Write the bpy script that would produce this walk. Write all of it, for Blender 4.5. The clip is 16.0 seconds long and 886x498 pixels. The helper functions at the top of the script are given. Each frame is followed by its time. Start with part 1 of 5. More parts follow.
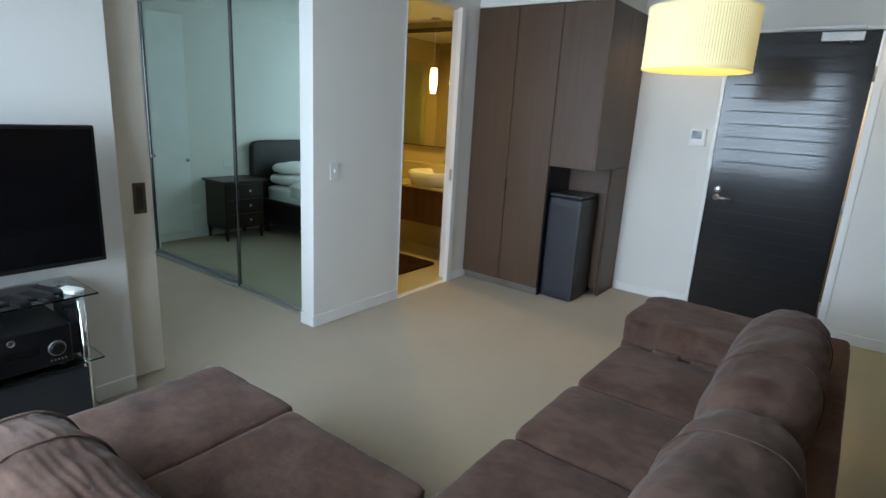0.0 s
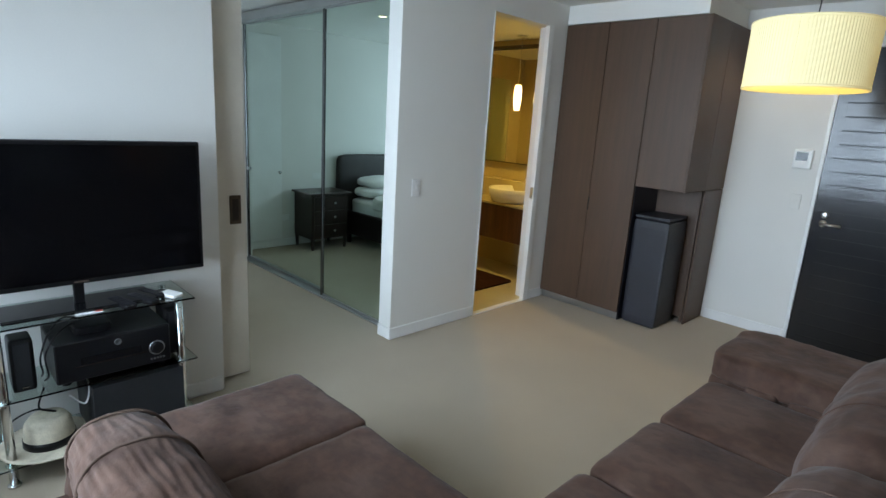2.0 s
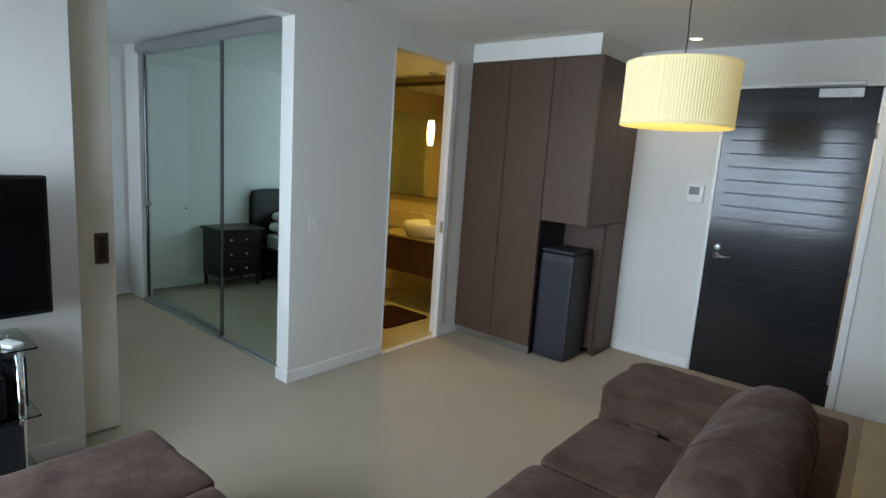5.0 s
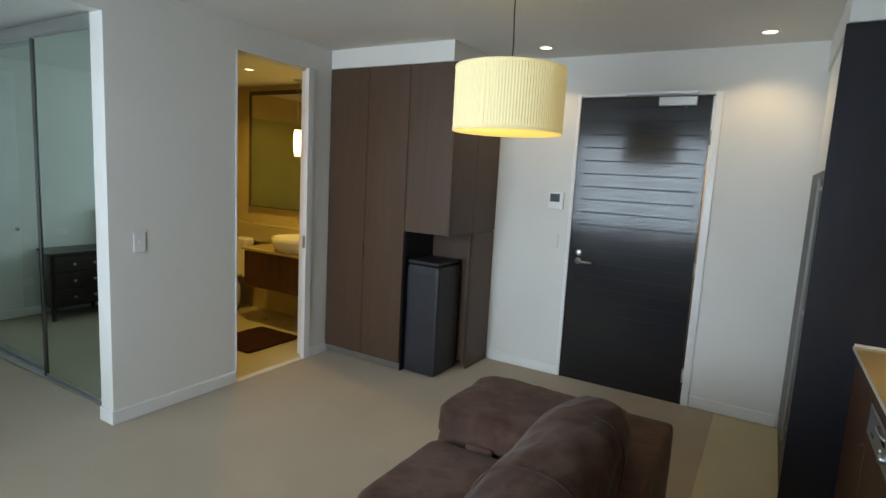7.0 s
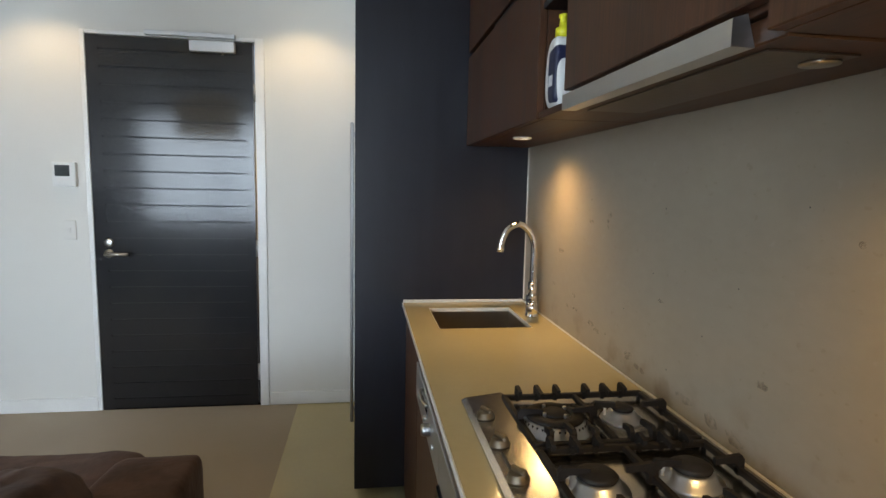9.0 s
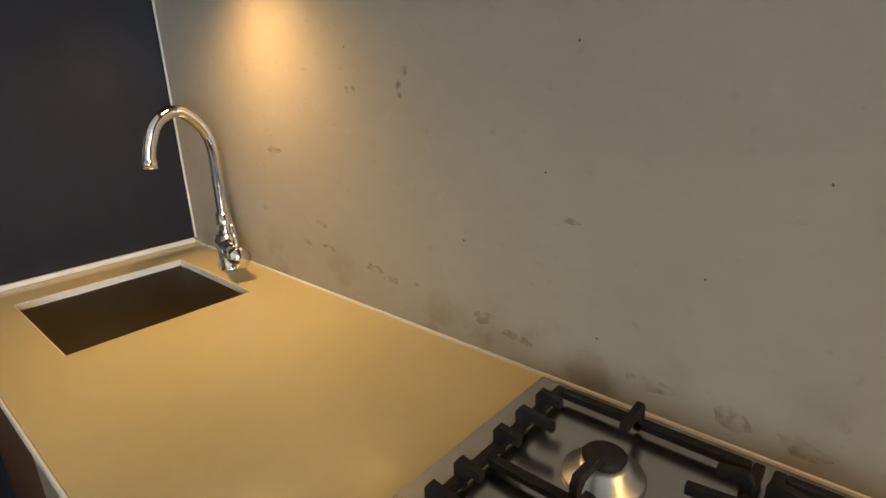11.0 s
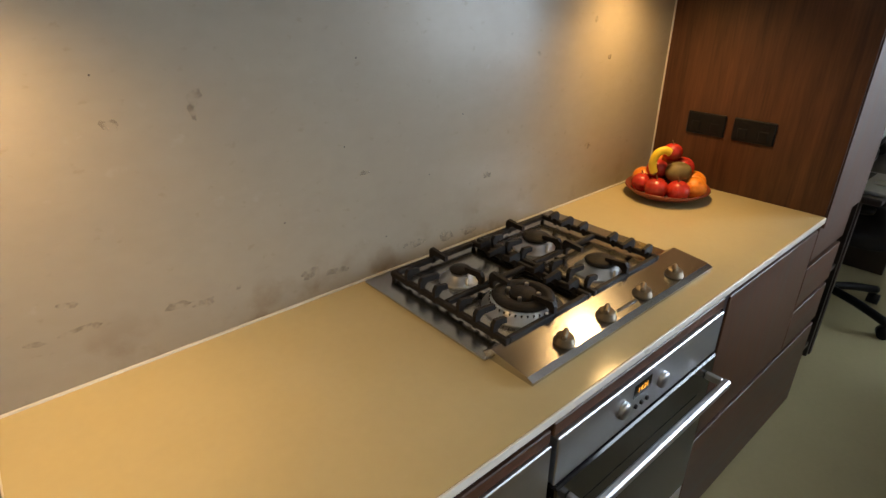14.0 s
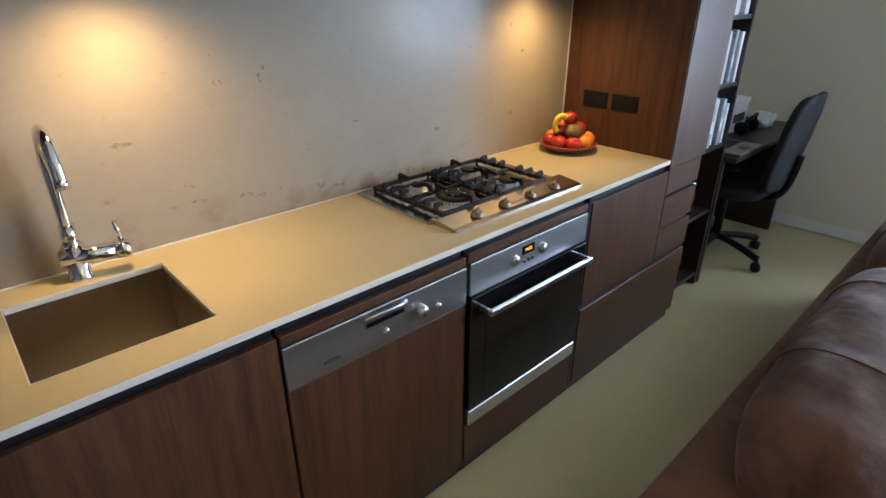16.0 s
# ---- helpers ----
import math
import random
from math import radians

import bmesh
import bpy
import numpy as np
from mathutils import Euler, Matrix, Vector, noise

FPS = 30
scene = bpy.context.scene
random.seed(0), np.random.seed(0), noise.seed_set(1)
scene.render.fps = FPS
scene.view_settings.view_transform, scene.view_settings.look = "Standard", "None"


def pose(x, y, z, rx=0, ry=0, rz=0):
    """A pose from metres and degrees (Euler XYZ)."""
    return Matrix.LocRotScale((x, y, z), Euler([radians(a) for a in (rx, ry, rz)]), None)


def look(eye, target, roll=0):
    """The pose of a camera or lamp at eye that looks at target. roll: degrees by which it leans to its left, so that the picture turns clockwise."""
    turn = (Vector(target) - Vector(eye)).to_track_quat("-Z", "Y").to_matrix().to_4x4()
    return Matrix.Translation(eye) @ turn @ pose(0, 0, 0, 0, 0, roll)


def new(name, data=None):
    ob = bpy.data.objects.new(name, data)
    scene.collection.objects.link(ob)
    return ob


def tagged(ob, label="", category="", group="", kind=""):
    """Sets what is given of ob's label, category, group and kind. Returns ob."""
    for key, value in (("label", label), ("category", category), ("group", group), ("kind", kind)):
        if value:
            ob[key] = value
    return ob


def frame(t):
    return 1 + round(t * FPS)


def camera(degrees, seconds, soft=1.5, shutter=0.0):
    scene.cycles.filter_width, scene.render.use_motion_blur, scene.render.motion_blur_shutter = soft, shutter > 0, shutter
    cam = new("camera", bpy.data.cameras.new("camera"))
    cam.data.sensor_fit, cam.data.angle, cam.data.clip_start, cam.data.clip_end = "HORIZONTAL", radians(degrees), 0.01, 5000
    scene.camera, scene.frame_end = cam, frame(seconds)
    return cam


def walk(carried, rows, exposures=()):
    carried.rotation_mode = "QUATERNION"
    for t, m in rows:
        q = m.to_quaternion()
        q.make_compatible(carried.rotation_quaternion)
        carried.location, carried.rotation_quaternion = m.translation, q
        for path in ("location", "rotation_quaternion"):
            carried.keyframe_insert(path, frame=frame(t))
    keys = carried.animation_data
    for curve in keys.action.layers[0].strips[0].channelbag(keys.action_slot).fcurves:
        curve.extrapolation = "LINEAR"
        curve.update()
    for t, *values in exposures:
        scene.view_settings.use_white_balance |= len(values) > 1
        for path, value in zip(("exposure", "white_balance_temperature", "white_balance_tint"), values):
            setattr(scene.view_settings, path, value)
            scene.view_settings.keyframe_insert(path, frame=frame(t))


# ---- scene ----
cam = camera(78.0, 16.0)
PATH = [
    (0, (0.935, 1.047, 1.537), (-0.226, 2.598, 1.041), 3.3),
    (0.5, (0.914, 1.052, 1.539), (-0.332, 2.538, 1.049), 3.3),
    (1, (0.909, 1.052, 1.56), (-0.414, 2.471, 1.072), 3.4),
    (1.5, (0.913, 1.063, 1.556), (-0.45, 2.446, 1.079), 3.5),
    (2, (0.917, 1.057, 1.562), (-0.463, 2.429, 1.097), 3.6),
    (2.5, (0.925, 1.061, 1.562), (-0.462, 2.429, 1.111), 3.5),
    (3, (0.936, 1.071, 1.568), (-0.453, 2.444, 1.137), 3.6),
    (3.5, (0.927, 1.127, 1.564), (-0.458, 2.512, 1.162), 3.6),
    (4, (0.916, 1.193, 1.561), (-0.433, 2.621, 1.187), 3.5),
    (4.2, (0.931, 1.216, 1.568), (-0.392, 2.672, 1.204), 3.6),
    (6.3, (1.218, 1.622, 1.58), (0.027, 3.2, 1.28), 3.4),
    (6.5, (1.209, 1.676, 1.591), (0.04, 3.271, 1.294), 3.2),
    (7, (1.29, 1.719, 1.58), (0.277, 3.423, 1.311), 3.1),
    (7.5, (1.377, 1.843, 1.543), (0.575, 3.658, 1.301), 2.8),
    (8, (1.393, 2.064, 1.491), (0.831, 3.97, 1.263), 2.6),
    (8.5, (1.426, 2.288, 1.457), (1.319, 4.275, 1.247), 2.0),
    (9, (1.519, 2.485, 1.401), (1.802, 4.452, 1.174), 1.2),
    (9.5, (1.598, 2.692, 1.375), (2.173, 4.573, 1.016), 0.2),
    (9.7, (1.6, 2.764, 1.363), (2.271, 4.603, 0.954), 0.1),
    (11.8, (1.593, 3.668, 1.337), (3.407, 4.185, 0.673), -2.3),
    (12.5, (1.565, 3.829, 1.341), (3.422, 3.475, 0.688), -3.2),
    (13, (1.595, 3.978, 1.423), (3.218, 3.153, 0.596), -1.4),
    (13.5, (1.468, 4.13, 1.481), (2.931, 3.099, 0.589), -0.2),
    (14, (1.31, 4.256, 1.477), (2.68, 3.083, 0.613), -0.3),
    (14.5, (1.127, 4.31, 1.468), (2.464, 3.095, 0.609), -0.5),
    (15, (0.927, 4.409, 1.495), (2.261, 3.193, 0.632), -0.5),
    (15.5, (0.8, 4.534, 1.535), (2.132, 3.314, 0.675), -0.4),
    (16, (0.74, 4.683, 1.52), (2.061, 3.45, 0.664), -0.0),
]
EXPO = [(0.0, -0.42, 6550, 18), (2.0, -0.5, 6600, 18), (4.0, -0.56, 6650, 18), (6.5, -0.72, 6900, 18), (7.5, -0.58, 7100, 18), (9.0, -0.3, 7000, 20), (9.7, -0.05, 7200, 20), (12.0, 0.08, 7400, 23), (13.5, 0.08, 7250, 23), (16.0, 0.42, 6200, 24)]

walk(cam, [(t, look(eye, target, roll)) for t, eye, target, roll in PATH], EXPO)

# ---- light: daylight through the south windows, and the lamps of the flat ----
world = bpy.data.worlds.new("world")
scene.world = world
world.use_nodes = True
wn = world.node_tree
sky = wn.nodes.new("ShaderNodeTexSky")
sky.sky_type, sky.sun_disc, sky.sun_elevation, sky.sun_rotation = "NISHITA", False, radians(40), radians(20)
wn.links.new(sky.outputs[0], wn.nodes["Background"].inputs[0])
wn.nodes["Background"].inputs[1].default_value = 0.10


def area_lamp(name, m, w, h, watts, colour, spread=180):
    d = bpy.data.lights.new(name, "AREA")
    d.shape, d.size, d.size_y, d.energy, d.color = "RECTANGLE", w, h, watts, colour
    d.spread = radians(spread)
    ob = new(name, d)
    ob.matrix_world = m
    return ob


def spot_lamp(name, at, target, watts, colour, angle=90, blend=0.6, size=0.03):
    d = bpy.data.lights.new(name, "SPOT")
    d.energy, d.color, d.spot_size, d.spot_blend, d.shadow_soft_size = watts, colour, radians(angle), blend, size
    ob = new(name, d)
    ob.matrix_world = look(at, target)
    return ob


def point_lamp(name, at, watts, colour, size=0.05):
    d = bpy.data.lights.new(name, "POINT")
    d.energy, d.color, d.shadow_soft_size = watts, colour, size
    ob = new(name, d)
    ob.location = at
    return ob


DAY, WARM = (0.64, 0.85, 1.0), (1.0, 0.78, 0.42)
area_lamp("window_daylight", look((-0.70, 0.33, 1.56), (-0.42, 3.0, 1.02)), 2.2, 1.55, 75, DAY, 122)
area_lamp("bedroom_daylight", look((-3.5, 0.33, 1.45), (-3.5, 3.0, 1.3)), 1.9, 1.5, 28, DAY)
point_lamp("pendant_bulb", (0.14, 4.2, 1.95), 9, (1.0, 0.78, 0.42), 0.06)
for x, y in ((-0.243, 5.60), (1.157, 5.62)):
    spot_lamp("entry_downlight_bulb", (x, y, 2.50), (x, y, 0), 13, WARM, 125)
spot_lamp("bath_downlight_bulb", (-2.75, 5.05, 2.37), (-2.75, 5.05, 0), 78, (1.0, 0.71, 0.15), 165)
spot_lamp("bedroom_downlight_bulb", (-3.3, 2.7, 2.39), (-3.3, 2.7, 0), 6, WARM, 110)
point_lamp("bath_pendant_bulb", (-2.705, 5.585, 1.80), 3.0, (1.0, 0.70, 0.28), 0.03)
for y in (4.345, 2.87):
    spot_lamp("under_cabinet_bulb", (2.055, y, 1.558), (2.10, y, 0.9), 16.5, (1.0, 0.68, 0.27), 150, 1.0, 0.045)


# ---- materials ----
def mat(name, col, rough=0.5, metal=0.0, var=0.12, scale=6.0, fine=60.0, bump=0.05, stretch=(1, 1, 1), coat=0.0, sheen=0.0, spec=0.5, col2=None, emit=0.0, rvar=0.08, crough=0.12):
    m = bpy.data.materials.new(name)
    m.use_nodes = True
    nt = m.node_tree
    p = nt.nodes["Principled BSDF"]
    p.inputs["Metallic"].default_value = metal
    p.inputs["Coat Weight"].default_value = coat
    p.inputs["Coat Roughness"].default_value = crough
    p.inputs["Sheen Weight"].default_value = sheen
    p.inputs["Sheen Roughness"].default_value = 0.4
    p.inputs["Specular IOR Level"].default_value = spec
    tc = nt.nodes.new("ShaderNodeTexCoord")
    mp = nt.nodes.new("ShaderNodeMapping")
    mp.inputs["Scale"].default_value = stretch
    nt.links.new(tc.outputs["Object"], mp.inputs["Vector"])
    n1 = nt.nodes.new("ShaderNodeTexNoise")
    n1.inputs["Scale"].default_value, n1.inputs["Detail"].default_value = scale, 4
    n2 = nt.nodes.new("ShaderNodeTexNoise")
    n2.inputs["Scale"].default_value, n2.inputs["Detail"].default_value = fine, 3
    nt.links.new(mp.outputs[0], n1.inputs["Vector"])
    nt.links.new(mp.outputs[0], n2.inputs["Vector"])
    add = nt.nodes.new("ShaderNodeMath")
    add.operation = "MULTIPLY_ADD"
    nt.links.new(n2.outputs["Fac"], add.inputs[0])
    add.inputs[1].default_value = 0.45
    nt.links.new(n1.outputs["Fac"], add.inputs[2])
    ramp = nt.nodes.new("ShaderNodeValToRGB")
    ramp.color_ramp.elements[0].position, ramp.color_ramp.elements[1].position = 0.45, 1.0
    d = col2 or tuple(c * (1 - 2 * var) for c in col)
    l = tuple(min(1, c * (1 + var)) for c in col)
    ramp.color_ramp.elements[0].color, ramp.color_ramp.elements[1].color = (*d, 1), (*l, 1)
    nt.links.new(add.outputs[0], ramp.inputs[0])
    nt.links.new(ramp.outputs[0], p.inputs["Base Color"])
    rr = nt.nodes.new("ShaderNodeMapRange")
    rr.inputs["To Min"].default_value, rr.inputs["To Max"].default_value = max(0.02, rough - rvar), min(1, rough + rvar)
    nt.links.new(n1.outputs["Fac"], rr.inputs["Value"])
    nt.links.new(rr.outputs[0], p.inputs["Roughness"])
    if bump:
        b = nt.nodes.new("ShaderNodeBump")
        b.inputs["Strength"].default_value, b.inputs["Distance"].default_value = bump, 0.01
        nt.links.new(n2.outputs["Fac"], b.inputs["Height"])
        nt.links.new(b.outputs[0], p.inputs["Normal"])
    if emit:
        p.inputs["Emission Color"].default_value = (*col, 1)
        p.inputs["Emission Strength"].default_value = emit
    return m


def glass_mat(name, col=(0.9, 0.97, 0.95), rough=0.0, ior=1.45):
    m = bpy.data.materials.new(name)
    m.use_nodes = True
    p = m.node_tree.nodes["Principled BSDF"]
    p.inputs["Base Color"].default_value = (*col, 1)
    p.inputs["Roughness"].default_value = rough
    p.inputs["IOR"].default_value = ior
    p.inputs["Transmission Weight"].default_value = 1.0
    return m


WALL = mat("wall_paint", (0.74, 0.73, 0.69), 0.75, var=0.02, scale=1.5, fine=140, bump=0.03)
CREAM = mat("cream_wall_paint", (0.74, 0.69, 0.55), 0.75, var=0.02, scale=1.5, fine=140, bump=0.03)
CEIL = mat("ceiling_paint", (0.78, 0.77, 0.73), 0.8, var=0.02, scale=1.2, fine=120, bump=0.03)
TRIM = mat("white_gloss_trim", (0.80, 0.80, 0.78), 0.35, var=0.03, scale=4, bump=0.02)
CARPET = mat("beige_loop_carpet", (0.415, 0.35, 0.265), 0.95, var=0.045, scale=1.6, fine=260, bump=0.5, spec=0.1, sheen=0.15)
KFLOOR = mat("pale_vinyl_floor", (0.49, 0.425, 0.235), 0.38, var=0.04, scale=2.5, fine=50, bump=0.01, rvar=0.03)
BTILE = mat("cream_bath_tile", (0.60, 0.52, 0.32), 0.3, var=0.07, scale=3, fine=40, bump=0.02)
BWALL = mat("beige_bath_wall_tile", (0.53, 0.43, 0.23), 0.35, var=0.05, scale=2, fine=40, bump=0.02)
SUEDE = mat("brown_suede", (0.085, 0.046, 0.033), 0.85, var=0.26, scale=7, fine=30, bump=0.30, sheen=0.10, spec=0.15)
PIPING = mat("light_brown_piping", (0.115, 0.076, 0.060), 0.85, var=0.1, spec=0.1)
VENEER = mat("grey_brown_veneer", (0.084, 0.046, 0.027), 0.48, var=0.1, scale=3, fine=22, bump=0.04, stretch=(9, 9, 0.5))
KWOOD = mat("red_brown_veneer", (0.084, 0.034, 0.016), 0.45, var=0.28, scale=3, fine=24, bump=0.02, stretch=(9, 9, 0.5), coat=0.1, crough=0.25, spec=0.35)
KWOODH = mat("red_brown_veneer_level", (0.084, 0.034, 0.016), 0.45, var=0.28, scale=3, fine=24, bump=0.02, stretch=(9, 0.5, 9), coat=0.1, crough=0.25, spec=0.35)
DARKPAN = mat("near_black_laminate", (0.012, 0.012, 0.019), 0.38, var=0.12, scale=4, fine=60, bump=0.02, stretch=(6, 6, 0.6))
CHAR = mat("charcoal_plastic", (0.022, 0.023, 0.030), 0.5, var=0.1, scale=8, bump=0.03)
DOORP = mat("black_stained_door", (0.010, 0.010, 0.012), 0.55, var=0.02, scale=2.2, fine=30, bump=0, rvar=0.01, coat=1.0, crough=0.13, spec=0.1)
STONE = mat("beige_stone_worktop", (0.50, 0.415, 0.225), 0.14, var=0.025, scale=5, fine=60, bump=0)
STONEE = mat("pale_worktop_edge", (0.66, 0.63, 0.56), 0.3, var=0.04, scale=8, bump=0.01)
SPLASH = mat("grey_concrete_splashback", (0.325, 0.28, 0.215), 0.34, var=0.05, scale=1.8, fine=34, bump=0, stretch=(1, 0.8, 1.4), rvar=0.02, spec=0.3, coat=0.12, crough=0.06)
KNOBM = mat("worn_steel_knob", (0.20, 0.165, 0.12), 0.5, 1.0, var=0.05, bump=0)
STAIN = mat("brown_stain", (0.27, 0.155, 0.07), 0.5, var=0.2, scale=30, fine=200, bump=0)


def blend_in(material, vector_scale, scale, lo, hi, top, colour=None, fade=None):
    """Breaks a material up by noise: as coverage of its own, or as a second colour laid over its base."""
    nt = material.node_tree
    p = nt.nodes["Principled BSDF"]
    tc = nt.nodes.new("ShaderNodeTexCoord")
    mp = nt.nodes.new("ShaderNodeMapping")
    mp.inputs["Scale"].default_value = vector_scale
    nz = nt.nodes.new("ShaderNodeTexNoise")
    nz.inputs["Scale"].default_value, nz.inputs["Detail"].default_value = scale, 5
    rg = nt.nodes.new("ShaderNodeMapRange")
    rg.interpolation_type = "SMOOTHSTEP"
    rg.inputs["From Min"].default_value, rg.inputs["From Max"].default_value, rg.inputs["To Max"].default_value = lo, hi, top
    nt.links.new(tc.outputs["Object"], mp.inputs["Vector"])
    nt.links.new(mp.outputs[0], nz.inputs["Vector"])
    nt.links.new(nz.outputs["Fac"], rg.inputs["Value"])
    out = rg.outputs[0]
    if colour is None:
        nt.links.new(out, p.inputs["Alpha"])
        return
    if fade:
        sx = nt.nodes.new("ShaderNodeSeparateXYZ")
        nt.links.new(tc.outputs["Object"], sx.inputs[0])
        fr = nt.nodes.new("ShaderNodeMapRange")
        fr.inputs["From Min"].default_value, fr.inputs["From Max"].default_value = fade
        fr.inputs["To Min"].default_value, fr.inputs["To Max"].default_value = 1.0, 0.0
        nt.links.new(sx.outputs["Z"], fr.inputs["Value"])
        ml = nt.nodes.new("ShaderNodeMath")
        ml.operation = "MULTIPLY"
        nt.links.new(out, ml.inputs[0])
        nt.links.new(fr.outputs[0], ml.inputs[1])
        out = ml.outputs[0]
    mx = nt.nodes.new("ShaderNodeMix")
    mx.data_type = "RGBA"
    base = p.inputs["Base Color"].links[0].from_socket
    nt.links.new(out, mx.inputs["Factor"])
    nt.links.new(base, mx.inputs["A"])
    mx.inputs["B"].default_value = (*colour, 1)
    nt.links.new(mx.outputs["Result"], p.inputs["Base Color"])


blend_in(SUEDE, (1, 1, 1), 4.5, 0.44, 0.60, 0.55, (0.125, 0.078, 0.061))
blend_in(SUEDE, (1, 2.2, 1), 11, 0.50, 0.62, 0.45, (0.060, 0.034, 0.027))
blend_in(STAIN, (1, 1, 1), 70, 0.34, 0.66, 0.36)
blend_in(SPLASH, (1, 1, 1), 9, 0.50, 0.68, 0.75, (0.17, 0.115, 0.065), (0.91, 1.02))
blend_in(SPLASH, (1, 1, 1.6), 40, 0.64, 0.74, 0.4, (0.24, 0.19, 0.13))
blend_in(SPLASH, (1, 1, 1), 3.5, 0.50, 0.66, 0.30, (0.30, 0.25, 0.19))
blend_in(SPLASH, (1, 1, 1.3), 26, 0.66, 0.78, 0.14, (0.46, 0.43, 0.38))
STAIND = mat("dark_speck", (0.07, 0.055, 0.045), 0.5, var=0.1, scale=30)
STEEL = mat("brushed_steel", (0.52, 0.51, 0.50), 0.22, 1.0, var=0.01, scale=2, fine=8, bump=0, rvar=0.02)
STEELD = mat("sink_steel", (0.45, 0.40, 0.33), 0.30, 1.0, var=0.02, scale=5, fine=60, bump=0, rvar=0.03)
CHROME = mat("chrome", (0.72, 0.72, 0.72), 0.08, 1.0, var=0.02, bump=0)
DCHROME = mat("dark_chrome", (0.20, 0.21, 0.22), 0.18, 1.0, var=0.02, bump=0)
PANELST = mat("brushed_steel_panel", (0.62, 0.63, 0.64), 0.34, 1.0, var=0.03, scale=3, fine=40, bump=0.01, stretch=(1, 0.15, 6))
SILVER = mat("silver_paint", (0.66, 0.67, 0.68), 0.42, 0.3, var=0.03, bump=0.01)
ALU = mat("satin_aluminium", (0.54, 0.55, 0.56), 0.32, 1.0, var=0.04, bump=0)
IRON = mat("cast_iron", (0.012, 0.010, 0.009), 0.62, var=0.2, scale=20, fine=120, bump=0.12, spec=0.3)
BLACK = mat("black_plastic", (0.007, 0.007, 0.008), 0.38, var=0.1, scale=10, bump=0.02, spec=0.25)
BLACKM = mat("black_mesh_fabric", (0.008, 0.009, 0.012), 0.8, var=0.2, scale=30, fine=200, bump=0.2)
BLACKG = mat("black_glass", (0.006, 0.006, 0.007), 0.06, var=0.0, bump=0)
SCREEN = mat("tv_screen", (0.003, 0.003, 0.0035), 0.12, var=0.0, bump=0, spec=0.14)
WHITEP = mat("white_plastic", (0.78, 0.78, 0.76), 0.4, var=0.02, bump=0)
CERAM = mat("white_ceramic", (0.82, 0.80, 0.74), 0.12, var=0.01, bump=0)
LINEN = mat("white_linen", (0.76, 0.76, 0.75), 0.9, var=0.04, scale=8, fine=90, bump=0.1)
ESPRESSO = mat("espresso_wood", (0.030, 0.020, 0.017), 0.35, var=0.2, scale=3, fine=30, bump=0.03, stretch=(4, 4, 0.6))
BLEATHER = mat("black_leather", (0.022, 0.019, 0.020), 0.5, var=0.2, scale=12, fine=90, bump=0.1)
MAT_RUG = mat("dark_brown_rug", (0.055, 0.022, 0.017), 0.95, var=0.2, scale=20, fine=200, bump=0.6, spec=0.1)
STRAW = mat("pale_straw", (0.58, 0.52, 0.40), 0.8, var=0.12, scale=30, fine=160, bump=0.2)
SHADE = bpy.data.materials.new("pleated_cream_shade")
SHADE.use_nodes = True
_n = SHADE.node_tree
_p = _n.nodes["Principled BSDF"]
_p.inputs["Base Color"].default_value, _p.inputs["Roughness"].default_value = (0.85, 0.78, 0.48, 1), 0.8
_p.inputs["Emission Color"].default_value, _p.inputs["Emission Strength"].default_value = (1.0, 0.84, 0.33, 1), 0.45
BULB = mat("lit_lamp_glass", (1.0, 0.86, 0.55), 0.4, var=0, bump=0, emit=9)
PENDG = mat("lit_opal_glass", (1.0, 0.80, 0.42), 0.4, var=0, bump=0, emit=5)
LCD = mat("orange_lcd", (1.0, 0.42, 0.05), 0.4, var=0, bump=0, emit=1.2)
LCDG = mat("dark_lcd", (0.015, 0.018, 0.020), 0.2, var=0.1, bump=0)
GREEN_GLASS = glass_mat("greenish_glass", (0.80, 0.93, 0.90))
CLEAR = glass_mat("clear_pane", (0.97, 0.99, 1.0), 0.0, 1.1)
PET = glass_mat("clear_plastic_bottle", (0.92, 0.94, 0.95), 0.05, 1.3)
MIRROR = bpy.data.materials.new("tinted_mirror")
MIRROR.use_nodes = True
_p = MIRROR.node_tree.nodes["Principled BSDF"]
_p.inputs["Base Color"].default_value, _p.inputs["Metallic"].default_value, _p.inputs["Roughness"].default_value = (0.66, 0.80, 0.74, 1), 1.0, 0.01
BMIRROR = bpy.data.materials.new("bath_mirror")
BMIRROR.use_nodes = True
_p = BMIRROR.node_tree.nodes["Principled BSDF"]
_p.inputs["Base Color"].default_value, _p.inputs["Metallic"].default_value, _p.inputs["Roughness"].default_value = (0.80, 0.78, 0.70, 1), 1.0, 0.01
RED = mat("red_apple_skin", (0.50, 0.035, 0.02), 0.25, var=0.3, scale=14, bump=0.01)
ORANGE = mat("orange_peel", (0.80, 0.24, 0.02), 0.4, var=0.1, scale=10, fine=120, bump=0.15)
YELLOW = mat("banana_peel", (0.85, 0.58, 0.03), 0.45, var=0.12, scale=9, bump=0.02)
KIWI = mat("brown_green_skin", (0.20, 0.14, 0.045), 0.6, var=0.2, scale=20, bump=0.1)
BOWLM = mat("dark_red_bowl", (0.22, 0.045, 0.02), 0.3, var=0.15, scale=8, bump=0.01)
LABELB = mat("navy_label", (0.02, 0.025, 0.07), 0.35, var=0.1, bump=0)
YCAP = mat("yellow_cap", (0.75, 0.72, 0.03), 0.35, var=0.05, bump=0)
PAPER = mat("white_paper_files", (0.74, 0.75, 0.76), 0.7, var=0.05, scale=30)
